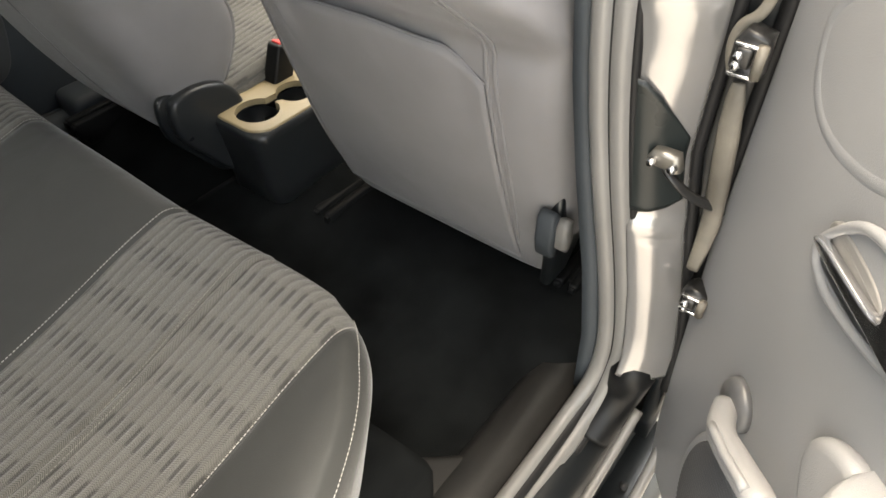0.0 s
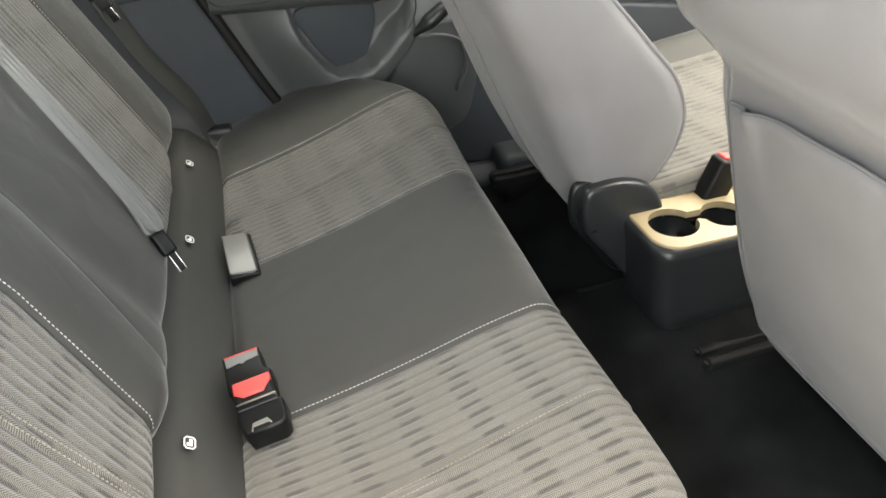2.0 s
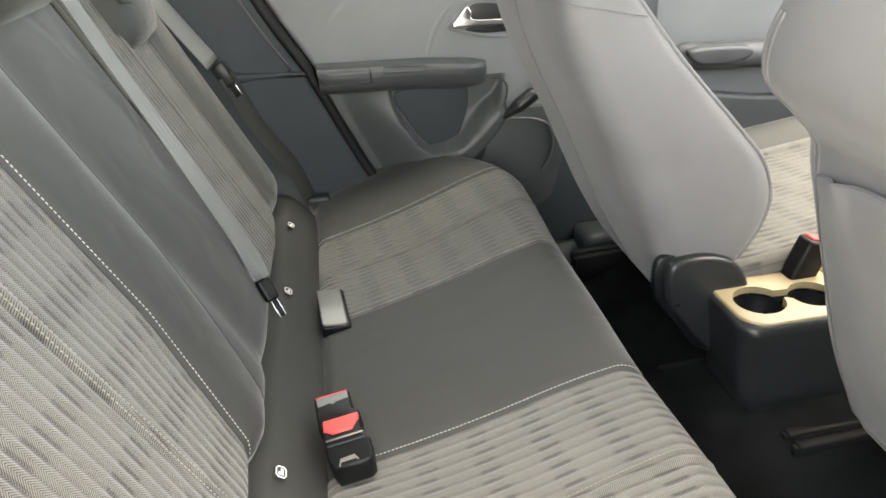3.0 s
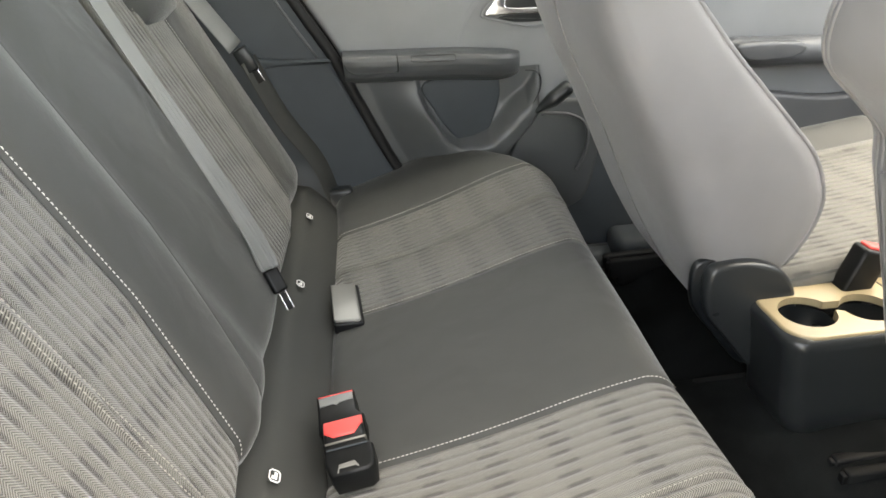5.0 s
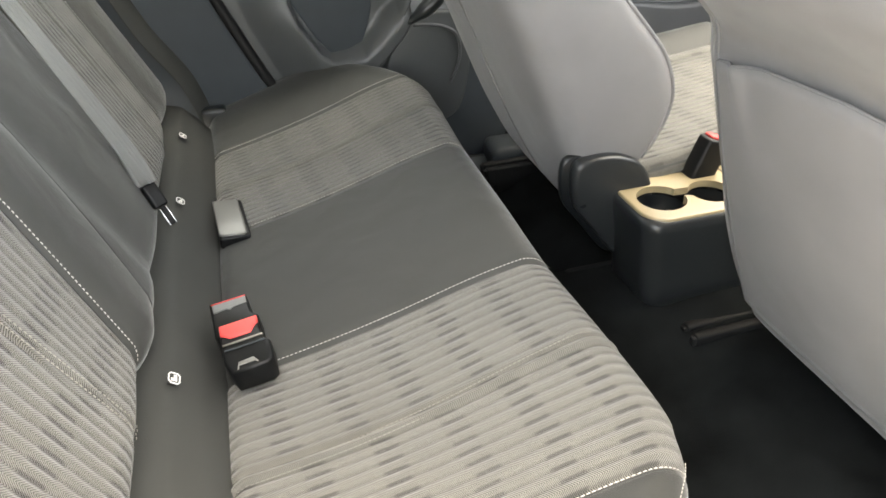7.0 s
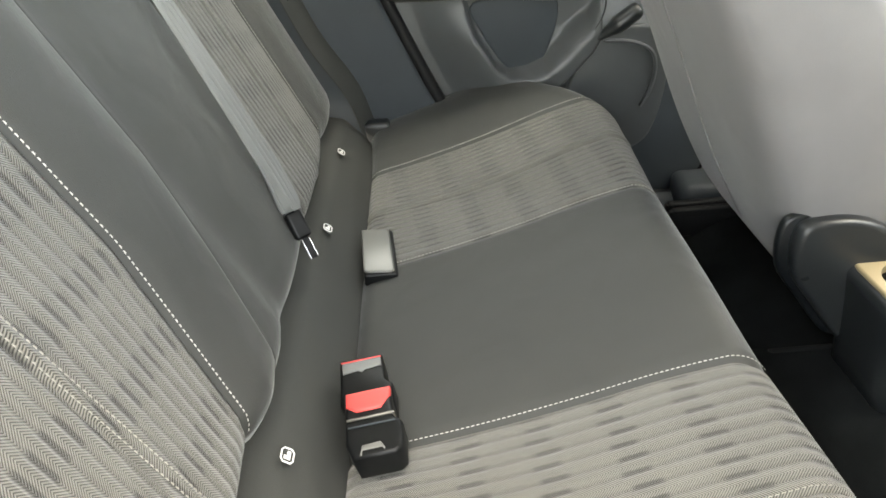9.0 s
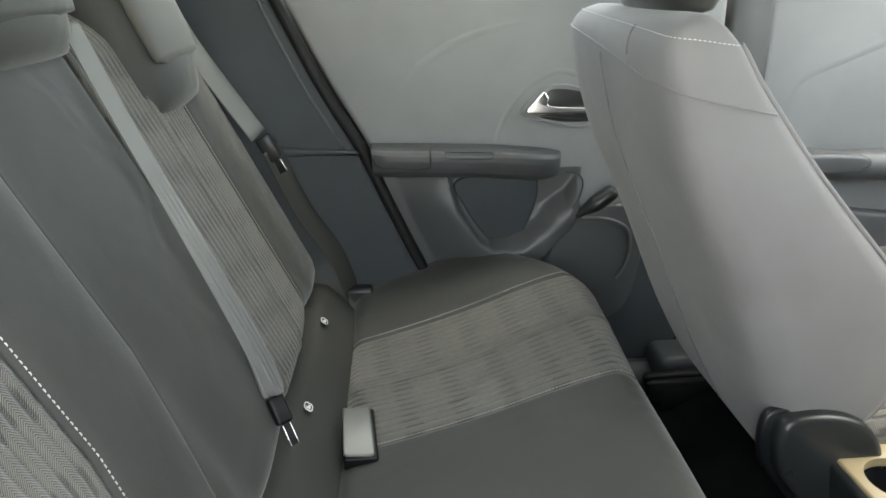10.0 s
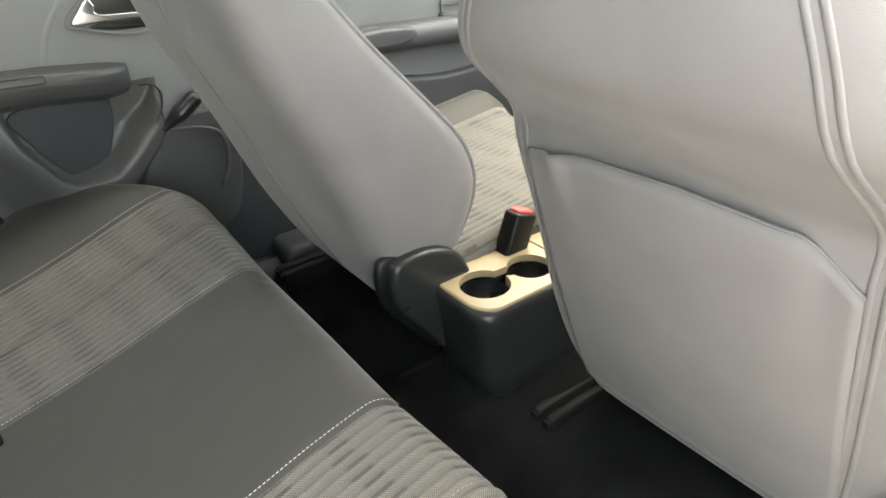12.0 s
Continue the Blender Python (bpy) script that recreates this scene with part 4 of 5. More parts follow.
        def moulding(i, z):
            """The moulded lower door: a bulge under the armrest, a scooped pocket and its rounded lip."""
            x0 = lerp(z, [0.2, 0.346, 0.45, 0.574], [0.262, 0.186, 0.140, 0.088])
            x = x0 + (0.513 - x0) * i
            z = min(z, 0.548 - 0.032 * soft((x - 0.40) / 0.05))
            rim = lerp(x, rim_x, rim_z)
            low = lerp(x, [0.10, 0.25, 0.33, 0.37, 0.41, 0.451, 0.489, 0.52], [0.20, 0.235, 0.29, 0.317, 0.321, 0.358, 0.398, 0.45])
            proud = 0.042 - 0.020 * soft((z - 0.42) / 0.09)
            run = lerp(x, [0.25, 0.33, 0.40, 0.46, 0.51], [0.018, 0.022, 0.05, 0.085, 0.09])
            proud -= 0.036 * soft((z - rim) / run)
            proud -= 0.044 * soft((low - z) / 0.014)
            proud = max(0.0025, proud * soft((x - x0) / 0.13) * (1 - soft((x - 0.503) / 0.012)))
            return Vector((x, 0.70 - proud, z))
        mould = put("lower_moulding", grid(moulding, steps(0, 1, 90), steps(0.215, 0.545, 90)), ARM, d, "moulded door pocket with a rounded lip")
        # dark plate colours in the shade that a deeper pocket would hold
        put("pocket_shade", blob([(0.262, 0.50), (0.40, 0.51), (0.425, 0.47), (0.405, 0.40), (0.385, 0.365), (0.36, 0.357), (0.33, 0.367), (0.302, 0.40), (0.278, 0.44)], 0.690, 0.70, 0.004), TRIM_DARK, mould, "dark plate standing in for the pocket's deep shade")
        put("pocket_edge", tube(smooth_line([(0.474, 0.662, 0.515), (0.490, 0.662, 0.513), (0.503, 0.664, 0.505), (0.510, 0.668, 0.488), (0.504, 0.664, 0.464), (0.489, 0.661, 0.440)], 6), 0.0016, 6), BLACK, mould, "thin dark joint round the pocket")
    oval = [(0.467 + 0.10 * math.cos(2 * math.pi * i / 20), 0.23 + 0.125 * math.sin(2 * math.pi * i / 20)) for i in range(20)]
    if m:
        sp = put("speaker_panel", blob(oval, 0.690, 0.71, 0.008), trim, d, "grey speaker cover")
        for i in range(34):
            z = 0.118 + 0.0068 * i
            half = 0.085 * math.sqrt(max(0.02, 1 - ((z - 0.23) / 0.115) ** 2))
            put("speaker_slat", slab([(0.467 - half, z), (0.467 + half, z), (0.467 + half, z + 0.0035), (0.467 - half, z + 0.0035)], "y", 0.6865, 0.692, 0.0015, 1), TRIM_MID, sp)
    else:
        # black colour here stands for the shade low on the closed door
        put("lower_panel", slab([(0.275, 0.18), (0.36, 0.10), (0.72, 0.06), (0.745, 0.12), (0.772, 0.40), (0.66, 0.415), (0.60, 0.32), (0.44, 0.25)], "y", 0.693, 0.71, 0.004), TRIM_DARK, d, "lower door panel coloured black for the footwell's shade")
        sp = put("speaker_panel", blob([(0.50, 0.42), (0.62, 0.43), (0.65, 0.36), (0.64, 0.25), (0.60, 0.18), (0.48, 0.16), (0.42, 0.22), (0.45, 0.33)], 0.690, 0.71, 0.008), ARM, d, "speaker cover in the shaded plastic tone")
        put("cover_rim", tube(smooth_line([(0.515, 0.690, 0.410), (0.555, 0.688, 0.407), (0.585, 0.688, 0.400), (0.613, 0.688, 0.382), (0.623, 0.688, 0.348), (0.616, 0.688, 0.304), (0.598, 0.688, 0.270)], 6), 0.005, 10, 0.7), TRIM_MID, sp, "raised rim of the speaker cover")
    (bx, bz), (kx, kz) = crank
    big = 1.15 if m else 1.0
    # open door: arm in the lit tone, boss darker for its shade; closed: black
    cr = put("window_crank", tube(smooth_line([(bx, 0.686 if m else 0.672, bz), (bx + (kx - bx) * 0.3, 0.664, bz + (kz - bz) * 0.3), (bx + (kx - bx) * 0.6, 0.66, bz + (kz - bz) * 0.6), (kx, 0.66, kz)], 6), lambda t: big * lerp(t, [0, 0.35, 0.6, 0.93, 1], [0.009, 0.013, 0.022, 0.022, 0.012] if not m else [0.011, 0.0125, 0.014, 0.0145, 0.010]), 16, 0.75), TRIM_BLACK if not m else trim, d, "plastic window crank handle")
    put("crank_boss", tube([(bx, 0.70, bz), (bx, 0.694 if m else 0.675, bz), (bx, 0.688 if m else 0.66, bz)], lambda t: big * lerp(t, [0, 0.6, 1], [0.016, 0.014, 0.010] if not m else [0.026, 0.025, 0.021]), 24), TRIM_MID if m else BLACK, cr)
    # pale ridge colours in the highlight on the closed door's dark crank
    put("crank_highlight", tube([(bx + (kx - bx) * t, lerp(t, [0, 0.3, 0.6, 1], [0.686, 0.664, 0.66, 0.66] if m else [0.672, 0.664, 0.66, 0.66]) - (0.0125 if m else 0.0115), bz + (kz - bz) * t + (0.010 if m else 0.006)) for t in steps(0.3, 0.9, 8)], 0.0048 if m else 0.0018, 8), TRIM, cr, "pale ridge for the highlight along the crank")
    bezel = [(0.390, 0.627), (0.408, 0.652), (0.448, 0.677), (0.505, 0.668), (0.543, 0.618), (0.517, 0.598), (0.47, 0.602), (0.42, 0.615)]
    rec = put("handle_recess", blob(bezel, 0.6955, 0.71, 0.003), trim, d, "shallow handle recess", back=0.02)
    put("recess_rim", tube([(q.x, 0.6955, q.y) for q in smooth_line([(*c, 0) for c in bezel], 6, True)], 0.005 if m else 0.0026, 8, closed=True), trim, rec, back=0.02)
    # flat plates: pale for the lit cup of the open door, black for shade
    put("pull_opening", blob([(0.45, 0.637), (0.465, 0.646), (0.50, 0.650), (0.535, 0.648), (0.535, 0.633), (0.47, 0.634)] if m else [(0.432, 0.645), (0.446, 0.670), (0.50, 0.666), (0.535, 0.645), (0.535, 0.632), (0.45, 0.636)], 0.6935, 0.70, 0.002), SEAL if m else TRIM_BLACK, rec, "handle recess plate, pale as lit or black as shaded", back=0.02)
    put("pull_opening", blob([(0.425, 0.620), (0.46, 0.625), (0.53, 0.624), (0.528, 0.608), (0.48, 0.607), (0.45, 0.611)], 0.6935, 0.70, 0.002), TRIM_BLACK, rec, "dark plate for the shaded opening behind the handle", back=0.02)
    put("inner_handle", blob([(0.398, 0.627), (0.412, 0.650), (0.430, 0.668), (0.440, 0.656), (0.446, 0.640), (0.53, 0.634), (0.53, 0.624), (0.45, 0.625)], 0.684, 0.694, 0.003), CHROME, rec, "satin chrome door handle", back=0.02)
    put("window_sill_seal", box((-0.07, 0.705, 0.838), (front, 0.735, 0.85), 0.004, 3), RUBBER, d, "black window seal")
    return d


door_1 = rear_door("door_1", "dark grey closed rear car door with window crank", TRIM, TRIM_MID)

def seal_y(z):
    return lerp(z, [0.1, 0.22, 0.33, 0.48, 0.59, 0.70, 0.95], [-0.72, -0.716, -0.70, -0.668, -0.648, -0.635, -0.615])


def jamb(z, t):
    """A point of the right door jamb: up the pillar by z, from its seal outwards by t."""
    y0 = seal_y(z) - 0.03
    y1 = min(-0.745, seal_y(z) - 0.085)
    step = min(1.0, max(0.0, (0.452 - z) / 0.03))
    bump = 0.009 * step * step * (3 - 2 * step) - 0.004 * math.exp(-((z - 0.416) / 0.004) ** 2) * math.exp(-((t - 0.6) / 0.3) ** 4)
    bump += 0.055 * max(0.0, (0.27 - z) / 0.17) ** 2 + 0.008 * math.exp(-((z - 0.70) / 0.05) ** 2)
    return (0.712 + 0.03 * t ** 2 - bump * (1 - 0.35 * t * t), y0 + (y1 - y0) * t, z)


# the right rear door stands open by 36 degrees
HX, HY = 0.78, -0.72
OPEN = Matrix.Translation((HX, HY, -0.03)) @ Matrix.Rotation(radians(36), 4, "Z") @ Matrix.Translation((-HX, -HY, 0)) @ Matrix(((1, 0, 0, 0), (0, -1, 0, -0.06), (0, 0, 1, 0), (0, 0, 0, 1)))
door_2 = rear_door("door_2", "mid grey rear car door standing open", TRIM, TRIM_MID, OPEN, ((0.526, 0.388), (0.384, 0.450)), 0.71)
for z, y, size in ((0.661, -0.777, 0.020), (0.352, -0.805, 0.015)):
    hinge = part("hinge", slab([(y - 0.016, z - size), (y + 0.010, z - size), (y + 0.015, z - size * 0.6), (y + 0.015, z + size * 0.6), (y + 0.006, z + size * 1.25), (y - 0.016, z + size)], "x", 0.708, 0.735, 0.004, 2), HINGE, door_2, "black steel door hinge")
    part("hinge_pin", tube([(0.704, y - 0.013, z - size * 0.8), (0.704, y - 0.013, z + size * 0.8)], 0.005, 12), TAN, hinge, "sealed tan hinge pin")
    part("hinge_leaf", box((0.700, y - 0.006, z - size * 0.45), (0.712, y + 0.010, z + size * 0.55), 0.003, 2), HINGE, hinge)
    for dz in (-0.92, 0.55):
        part("hinge_edge", box((0.702, y - 0.014, z + size * dz), (0.709, y + 0.012, z + size * dz + 0.0035), 0.001), CHROME, hinge, "bright worn hinge edge")
    for dz in (-0.25, 0.22):
        part("bolt", tube([(0.694, y + 0.005, z + size * dz), (0.702, y + 0.005, z + size * dz)], 0.0045, 6), CHROME, hinge)
strap = part("check_strap", tube(smooth_line([(0.712, -0.722, 0.527), (0.700, -0.745, 0.515), (0.712, -0.770, 0.492), (0.74, -0.80, 0.470)], 5), 0.006, 8, 0.6), HINGE, door_2, "steel door check strap")
part("strap_bracket", slab([(-0.752, 0.522), (-0.745, 0.518), (-0.719, 0.522), (-0.713, 0.529), (-0.718, 0.540), (-0.746, 0.541)], "x", 0.698, 0.716, 0.004), STEEL, strap, "worn steel bracket")
for dy in (-0.013, 0.010):
    part("bolt", tube([(0.690, -0.731 + dy, 0.529), (0.699, -0.731 + dy, 0.529)], 0.0048, 6), CHROME, strap)
part("edge_strip", tube(smooth_line([(0.728, -0.774, 0.625), (0.728, -0.777, 0.595), (0.728, -0.780, 0.565), (0.728, -0.788, 0.499), (0.728, -0.792, 0.449), (0.725, -0.790, 0.385)], 6), lambda t: lerp(t, [0, 0.15, 0.4, 0.8, 1], [0.006, 0.010, 0.012, 0.011, 0.007]), 10, 0.4), TAN, door_2, "tan sealing strip on the door edge")
part("edge_strip", tube(smooth_line([(0.728, -0.765, 0.632), (0.728, -0.758, 0.656), (0.728, -0.761, 0.679), (0.728, -0.776, 0.700), (0.728, -0.785, 0.76)], 6), 0.0055, 10, 0.5), TAN, door_2, "tan sealing strip on the door edge")
part("edge_gap", tube([Vector(jamb(z, 1)) + Vector((0.004, -0.006, 0)) for z in steps(0.95, 0.16, 30)], 0.0075, 10), RUBBER, door_2, "black gap seal")
# dark sheet added where the gap between jamb and door lies in shade
part("edge_back", solid(grid(lambda z, t: Vector(jamb(z, 1)).lerp(OPEN @ Vector((0.715, 0.712, z + 0.03)), t) + Vector((0.012, 0, 0)), steps(0.16, 0.95, 24), steps(0, 1, 3)), 0.004), BLACK, door_2, "dark sheet filling the gap at the door edge")
part("edge_gap", tube([OPEN @ Vector((0.719, 0.704, z)) for z in steps(0.95, 0.14, 30)], lambda t: lerp(t, [0, 0.35, 1], [0.012, 0.009, 0.005]), 10), RUBBER, door_2, "black gap seal")

# ---- front left door ----
door_3 = tagged(new("door_3"), "dark grey closed front car door with pale trim strip", "car door", kind="structure")
part("panel", slab([(0.87, 0.06), (0.88, 0.826), (1.95, 0.79), (1.95, 0.06)], "y", 0.72, 0.78, 0.01, 3), TRIM, door_3)


def blob3(pts, a, c, bevel=0.006):
    return slab([(p.x, p.y) for p in smooth_line([(*q, 0) for q in pts], 5, True)], "y", a, c, bevel, 3)


part("swage", tube(smooth_line([(0.93, 0.762, 0.60), (0.938, 0.762, 0.627), (0.96, 0.762, 0.672), (1.04, 0.762, 0.707), (1.141, 0.762, 0.742), (1.25, 0.762, 0.752), (1.43, 0.762, 0.745), (1.6, 0.762, 0.735)], 6), lambda t: 0.0405 + 0.0026 * math.sin(math.pi * t) ** 0.5, 30), TRIM, door_3, "soft moulded ridge")
part("trim_strip", blob3([(1.125, 0.748), (1.2, 0.775), (1.35, 0.79), (1.6, 0.79), (1.6, 0.768), (1.35, 0.765), (1.2, 0.75)], 0.705, 0.725, 0.004), HEADLINER, door_3, "pale grey trim strip")
part("armrest", tube(smooth_line([(0.93, 0.715, 0.51), (0.97, 0.69, 0.505), (1.2, 0.682, 0.495), (1.6, 0.69, 0.475)], 8), lambda t: 0.02 + 0.012 * min(1, 5 * t), 14), TRIM_MID, door_3, "dark grey moulded armrest")
part("armrest_cap", blob3([(0.94, 0.53), (1.07, 0.526), (1.09, 0.505), (1.05, 0.49), (0.96, 0.495)], 0.648, 0.68, 0.008), TRIM_MID, door_3)
hr = part("handle_recess", blob3([(1.215, 0.545), (1.224, 0.57), (1.285, 0.628), (1.36, 0.65), (1.5, 0.665), (1.55, 0.60), (1.45, 0.56), (1.33, 0.545)], 0.712, 0.725, 0.004), TRIM, door_3, "shallow moulded handle recess")
part("recess_rim", tube(smooth_line([(1.21, 0.714, 0.53), (1.218, 0.714, 0.57), (1.283, 0.714, 0.632), (1.36, 0.714, 0.653), (1.5, 0.714, 0.668)], 6), 0.0028, 8), TRIM, hr)
# black plate stands for the shade in the pull opening
part("pull_opening", blob3([(1.325, 0.60), (1.335, 0.622), (1.42, 0.628), (1.45, 0.615), (1.45, 0.595), (1.36, 0.596)], 0.7085, 0.72, 0.002), TRIM_BLACK, hr, "dark plate for the shaded opening behind the handle")
part("inner_handle", blob3([(1.285, 0.588), (1.30, 0.615), (1.322, 0.626), (1.332, 0.612), (1.34, 0.602), (1.43, 0.602), (1.43, 0.590)], 0.694, 0.707, 0.004), CHROME, hr, "satin chrome door handle")
part("ledge", tube(smooth_line([(1.20, 0.705, 0.525), (1.34, 0.705, 0.508), (1.55, 0.705, 0.50)], 6), 0.008, 10), TRIM_MID, door_3, "dark step under the handle")
part("door_pocket", blob3([(0.95, 0.40), (1.2, 0.385), (1.6, 0.37), (1.6, 0.16), (1.0, 0.16)], 0.690, 0.73, 0.012), TRIM_MID, door_3, "moulded door pocket")

# ---- pillars, jambs, seals ----
wall_left = tagged(new("wall_left"), "dark plastic trim of the car's left side", "pillar trim", kind="structure")
part("pillar", slab([(0.79, 0.84), (0.765, 1.15), (0.83, 1.15), (0.875, 0.84), (0.88, 0.05), (0.77, 0.05), (0.785, 0.5)], "y", 0.70, 0.76, 0.012, 3), TRIM_MID, wall_left, "dark grey centre pillar trim")
part("quarter_trim", slab([(-0.6, 0.88), (-0.083, 0.88), (0.002, 0.70), (0.069, 0.575), (0.122, 0.45), (0.168, 0.345), (0.245, 0.2), (0.33, 0.09), (0.2, 0.0), (-0.6, 0.0)], "y", 0.675, 0.74, 0.012, 3), TRIM_DARK, wall_left, "dark quarter trim")
part("trim_ledge", slab([(p.x, p.y) for p in smooth_line([(-0.09, 0.585, 0), (-0.02, 0.578, 0), (0.06, 0.572, 0), (0.066, 0.562, 0), (-0.02, 0.566, 0), (-0.07, 0.562, 0), (-0.1, 0.568, 0)], 4, True)], "y", 0.664, 0.69, 0.005), TRIM_DARK, wall_left, "small moulded ledge")
part("belt_anchor", box((0.03, 0.64, 0.255), (0.085, 0.675, 0.295), 0.008, 3), BLACK, wall_left, "black belt anchor cover")
edge_l = smooth_line([(-0.078, 0.685, 0.9), (0.007, 0.685, 0.70), (0.076, 0.685, 0.574), (0.129, 0.685, 0.45), (0.174, 0.685, 0.346), (0.25, 0.685, 0.2), (0.34, 0.68, 0.10), (0.5, 0.68, 0.06), (0.74, 0.68, 0.06)], 6)
# grey block, darkened in colour for the shade of the footwell
part("sill_block", box((0.68, 0.60, 0.03), (0.80, 0.70, 0.115), 0.02, 3), TRIM_DARK, wall_left, "sill block coloured dark for the footwell's shade")
part("trim_edge", tube([Vector((q.x - 0.03, 0.676, q.z)) for q in edge_l if q.z > 0.57], 0.006, 8, 0.5), ARM, wall_left, "lighter moulded edge of the quarter trim")
part("door_seal", tube(edge_l, 0.012, 10), RUBBER, wall_left, "black rubber door seal")
part("sill_trim", slab([(0.64, 0.0), (0.645, 0.055), (0.67, 0.07), (0.71, 0.066), (0.72, 0.0)], "x", 0.2, 1.9, 0.006), TRIM_DARK, wall_left, "dark plastic sill trim")

wall_right = tagged(new("wall_right"), "right door jamb with silver-grey gloss paint and rubber seal", "door jamb", kind="structure")
SEAL_LINE = [(0.695, -0.615, 0.95), (0.70, -0.635, 0.70), (0.70, -0.648, 0.59), (0.702, -0.668, 0.48), (0.706, -0.70, 0.33), (0.708, -0.716, 0.22), (0.695, -0.716, 0.145), (0.65, -0.708, 0.10), (0.57, -0.704, 0.082), (0.4, -0.70, 0.075), (0.1, -0.70, 0.075)]
line = smooth_line(SEAL_LINE, 10)
part("seal_bead", tube(line, 0.0125, 12), SEAL, wall_right, "pale grey rubber seal bead")
part("seal_bead", tube([Vector((p.x + 0.006 * max(0, min(1, (p.z - 0.1) / 0.1)), p.y - 0.021, p.z - 0.018 * max(0, 1 - max(0, p.z - 0.08) / 0.1))) for p in line], 0.0135, 12), SEAL, wall_right, "pale grey rubber seal bead")


# added dark plate in the shape of the dark reflection on the paint
part("jamb_reflection", solid(grid(lambda u, t: Vector(jamb(lerp(t, [0, 0.25, 0.5, 0.75, 1], [0.452, 0.451, 0.454, 0.460, 0.470]) + u * lerp(t, [0, 0.25, 0.5, 0.75, 1], [0.160, 0.158, 0.140, 0.112, 0.078]), 0.01 + 0.98 * t)) - Vector((0.0095 + 0.002 * math.sin(math.pi * u) * math.sin(math.pi * t), 0, 0)), steps(0, 1, 20), steps(0, 1, 16)), -0.002), PLATE, wall_right, "dark plate standing in for a dark reflection in the jamb")
for z0, z1 in ((0.402, 0.376), (0.296, 0.276)):
    part("jamb_seam", tube([Vector(jamb(z0 + (z1 - z0) * t, t)) for t in steps(0.02, 0.9, 16)], 0.0011, 6), TAN, wall_right, "sealed sheet metal seam")
part("jamb", solid(grid(jamb, steps(0.185, 0.98, 160), steps(0, 1, 20)), 0.004), PAINT, wall_right, "glossy silver-grey painted jamb")
part("pillar_trim", solid(grid(lambda z, t: (0.70 + 0.10 * t, seal_y(z) + 0.012 + 0.005 * math.sin(math.pi * t), z), steps(0.10, 0.98, 30), steps(0, 1, 6)), 0.02), TRIM_DARK, wall_right, "dark inner pillar trim")
part("outer_skin", solid(grid(lambda z, t: (0.745 + 1.2 * t, min(-0.745, seal_y(z) - 0.085) - 0.01 * t, z), steps(0.0, 0.88, 20), steps(0, 1, 8)), 0.02), BLACK, wall_right, "black pillar skin and closed front door side")
part("front_door_trim", slab([(0.84, 0.05), (0.84, 0.87), (1.95, 0.80), (1.95, 0.05)], "y", -0.70, -0.66, 0.01), TRIM, wall_right, "grey front door inside")
part("quarter_trim", slab([(-0.6, 0.88), (-0.12, 0.88), (-0.06, 0.70), (0.0, 0.45), (0.05, 0.25), (0.12, 0.06), (-0.6, 0.0)], "y", -0.72, -0.66, 0.012, 3), TRIM_DARK, wall_right, "dark quarter trim")
wall_rear = tagged(new("wall_rear"), "plain dark panel behind the rear seat", "wall", kind="structure")
part("panel", box((-0.50, -0.68, 0.0), (-0.44, 0.70, 0.86), 0.01), TRIM_DARK, wall_rear)
wall_front = tagged(new("wall_front"), "plain dark dashboard panel ahead of the front seats", "wall", kind="structure")
part("panel", slab([(1.75, 0.05), (1.62, 0.45), (1.55, 0.68), (1.66, 0.76), (1.95, 0.78), (1.95, 0.05)], "y", -0.66, 0.70, 0.02, 3), TRIM_DARK, wall_front)
part("sill_panel", slab([(-0.705, 0.06), (-0.735, 0.075), (-0.77, 0.05), (-0.79, -0.02), (-0.79, -0.12), (-0.70, -0.12)], "x", -0.3, 0.86, 0.008, 3), BLACK, wall_right, "black painted sill with dirt")
part("sill_cap", tube(smooth_line([(0.66, -0.742, 0.06), (0.695, -0.748, 0.095), (0.715, -0.755, 0.135), (0.716, -0.762, 0.178), (0.722, -0.765, 0.20)], 5), lambda t: lerp(t, [0, 0.75, 0.92, 1], [0.031, 0.033, 0.026, 0.010]), 16), BUCKLE, wall_right, "black rubber plug")
part("sill_strip", tube(smooth_line([(0.70, -0.79, 0.12), (0.6, -0.785, 0.06), (0.45, -0.785, 0.045), (0.1, -0.785, 0.04)], 6), 0.007, 8), SEAL, wall_right, "pale sill sealing strip")
part("sill_step", slab([(-0.785, -0.01), (-0.86, -0.03), (-0.865, -0.06), (-0.785, -0.06)], "x", -0.3, 0.80, 0.006), BLACK, wall_right, "dirty black lower sill step")
part("sill_strip", tube(smooth_line([(0.72, -0.835, 0.09), (0.66, -0.835, 0.02), (0.55, -0.835, -0.012), (0.1, -0.835, -0.016)], 6), 0.008, 8), SEAL, wall_right, "pale sill sealing strip")
for k in range(9):
    part("sill_clip", tube([(0.30 + 0.045 * k, -0.812, -0.024), (0.30 + 0.045 * k, -0.812, -0.010)], 0.007, 10), RUBBER, wall_right, "black sill clip")
part("seal_groove", tube([Vector((p.x + 0.003, p.y - 0.0105, p.z + 0.0)) for p in line], 0.0085, 8), RUBBER, wall_right, "dark groove between the beads")
part("seal_edge", tube([Vector((p.x + 0.006 * max(0, min(1, (p.z - 0.1) / 0.1)), p.y - 0.035, p.z - 0.026 * max(0, 1 - max(0, p.z - 0.08) / 0.1))) for p in line], 0.006, 8), RUBBER, wall_right, "dark outer edge of the seal")
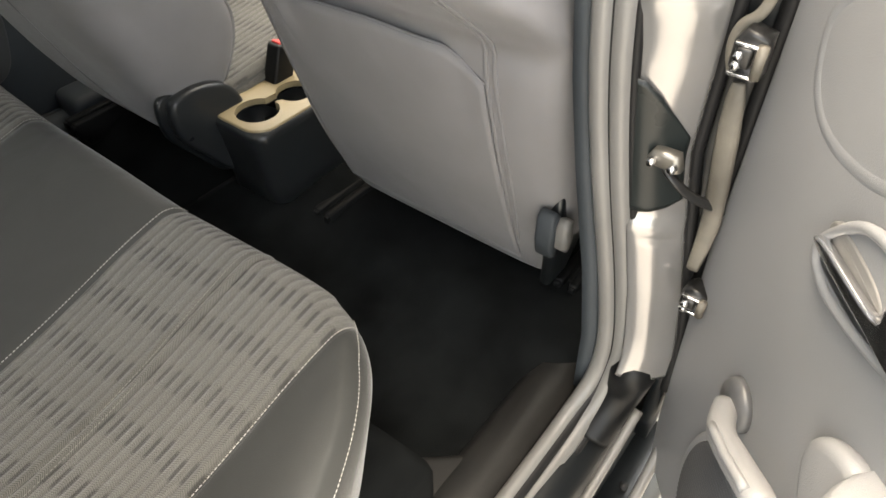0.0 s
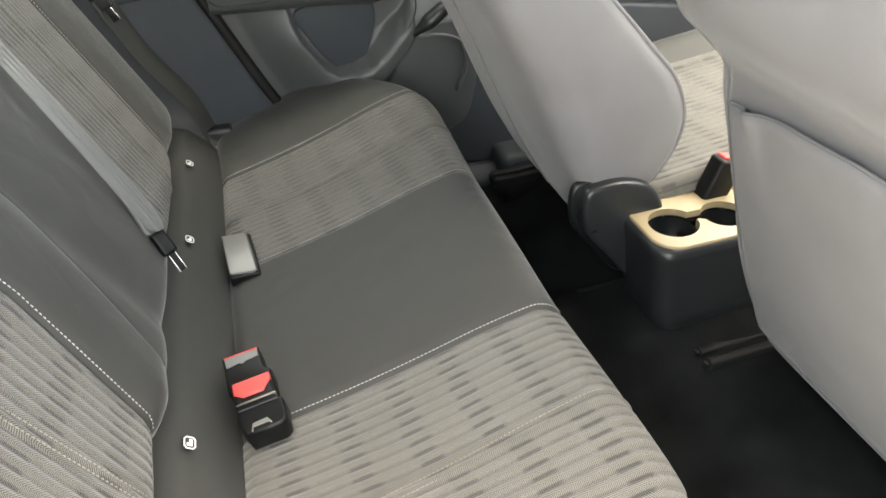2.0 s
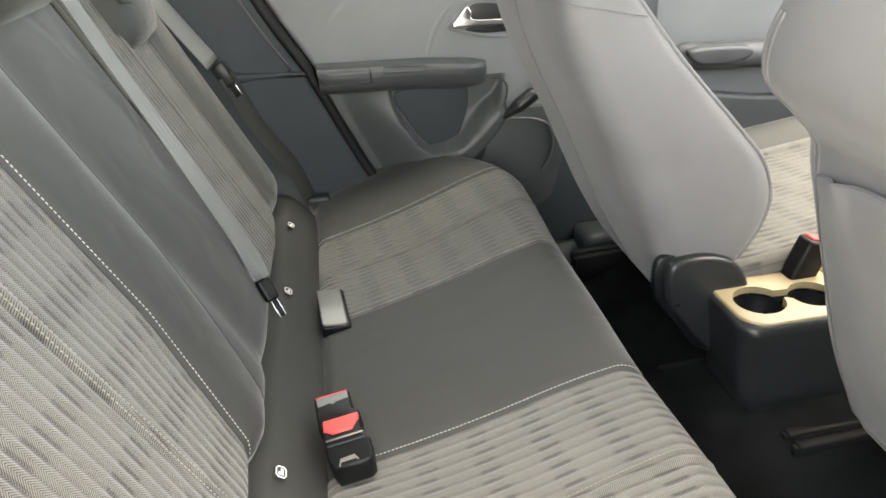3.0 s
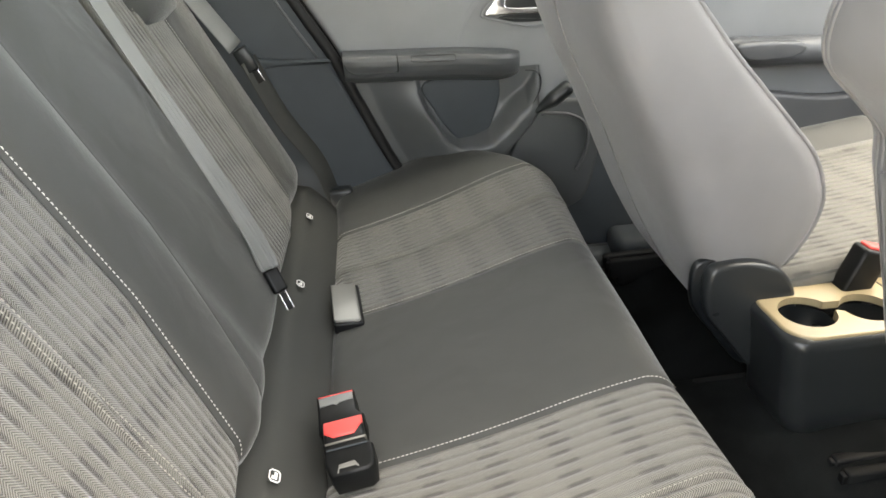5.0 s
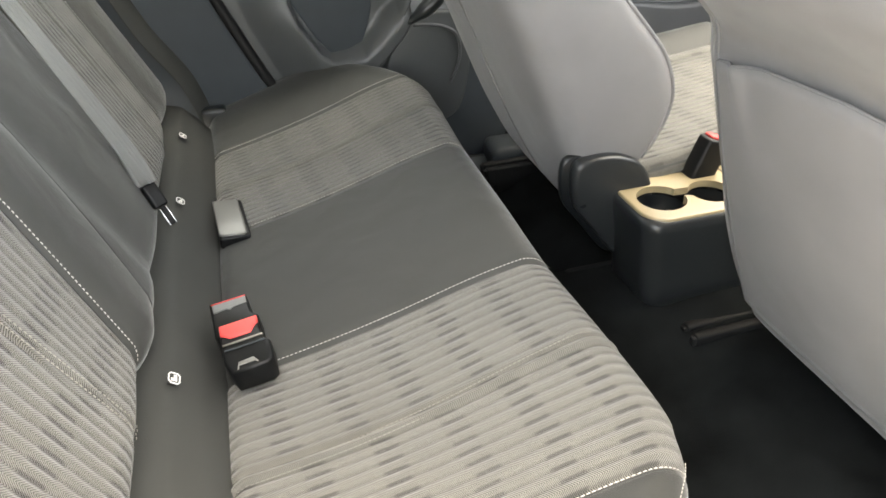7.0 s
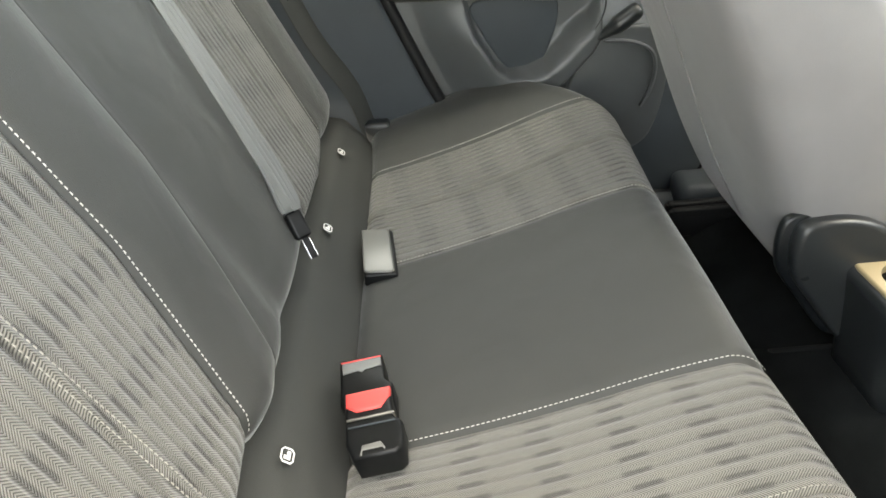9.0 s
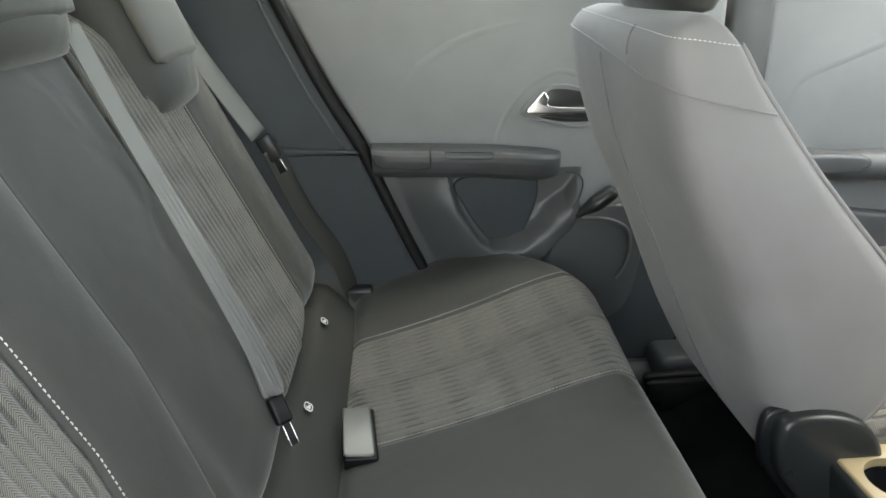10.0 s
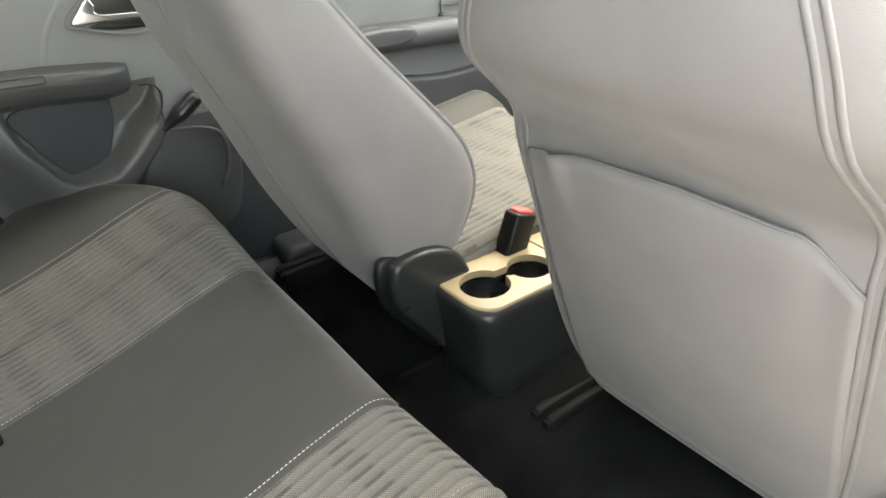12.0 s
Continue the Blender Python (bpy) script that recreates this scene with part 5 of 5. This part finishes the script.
# roof and pillars that close the car
roof_skin = part("roof_skin", solid(grid(lambda x, y: (x, y, 1.30 - 0.1 * ((y - 0.02) / 0.63) ** 4 - 0.06 * ((x - 0.3) / 1.0) ** 2), steps(-0.60, 1.12, 16), steps(-0.60, 0.64, 12)), 0.02), PAINT, roof, "glossy silver-grey painted roof")
for y in (-0.60, 0.64):
    part("rear_pillar", tube([(-0.62, y, 0.84), (-0.56, y * 0.96, 1.05), (-0.50, y * 0.92, 1.24)], 0.05, 12, 0.5), PAINT, roof, "silver-grey painted rear pillar")
    # out of view; added to keep light off the near rear cushion
    part("quarter_panel", slab([(-0.66, 0.86), (-0.13, 0.86), (-0.30, 1.06), (-0.40, 1.19), (-0.60, 1.19)], "y", y * 1.08, y * 1.02, 0.02, 3), PAINT, roof, "unseen silver-grey rear quarter, added to shade the rear seat")
    part("windscreen_pillar", tube([(1.80, y, 0.80), (1.45, y * 0.96, 1.02), (1.08, y * 0.90, 1.22)], 0.035, 12, 0.7), PAINT, roof, "silver-grey painted windscreen pillar")
# black sheet added to stop outside light leaking past the seal
part("body_filler", box((-0.2, 0.741, 0.05), (0.40, 0.750, 0.85), 0.0), RUBBER, wall_left, "added sheet closing the gap behind the seal")


# ---- window glass ----
def pane(name, label, corners, material, thick):
    """A flat pane through four corners."""
    w = tagged(new(name), label, "window", kind="structure")
    bm = bmesh.new()
    vs = [Vector(c) for c in corners]
    n = (vs[1] - vs[0]).cross(vs[3] - vs[0]).normalized() * thick
    a, b = [bm.verts.new(v) for v in vs], [bm.verts.new(v + n) for v in vs]
    bm.faces.new(a)
    bm.faces.new(b)
    for i in range(4):
        bm.faces.new((a[i], a[(i + 1) % 4], b[(i + 1) % 4], b[i]))
    part("pane", bm, material, w, smooth=False)
    return w


# mostly unseen panes, added to weaken the light from left, front and rear
pane("window_1", "tinted glass of the closed rear door", [(-0.10, 0.728, 0.846), (0.77, 0.728, 0.846), (0.75, 0.585, 1.17), (-0.30, 0.585, 1.15)], TINTED, 0.004)
pane("window_2", "tinted glass of the closed front door", [(0.87, 0.742, 0.83), (1.75, 0.742, 0.80), (1.10, 0.585, 1.16), (0.83, 0.585, 1.17)], TINTED, 0.004)
pane("window_3", "tinted glass of the far front door", [(0.87, -0.69, 0.86), (1.75, -0.69, 0.81), (1.10, -0.545, 1.16), (0.83, -0.545, 1.17)], TINTED, 0.004)
pane("window_4", "windscreen glass over the dashboard", [(1.80, -0.62, 0.80), (1.80, 0.66, 0.80), (1.08, 0.55, 1.22), (1.08, -0.52, 1.22)], SCREEN, 0.005)
pane("window_5", "unseen rear window glass, tinted to dim the daylight", [(-0.62, -0.60, 0.86), (-0.62, 0.64, 0.86), (-0.56, 0.55, 1.21), (-0.56, -0.52, 1.21)], TINTED, 0.004)
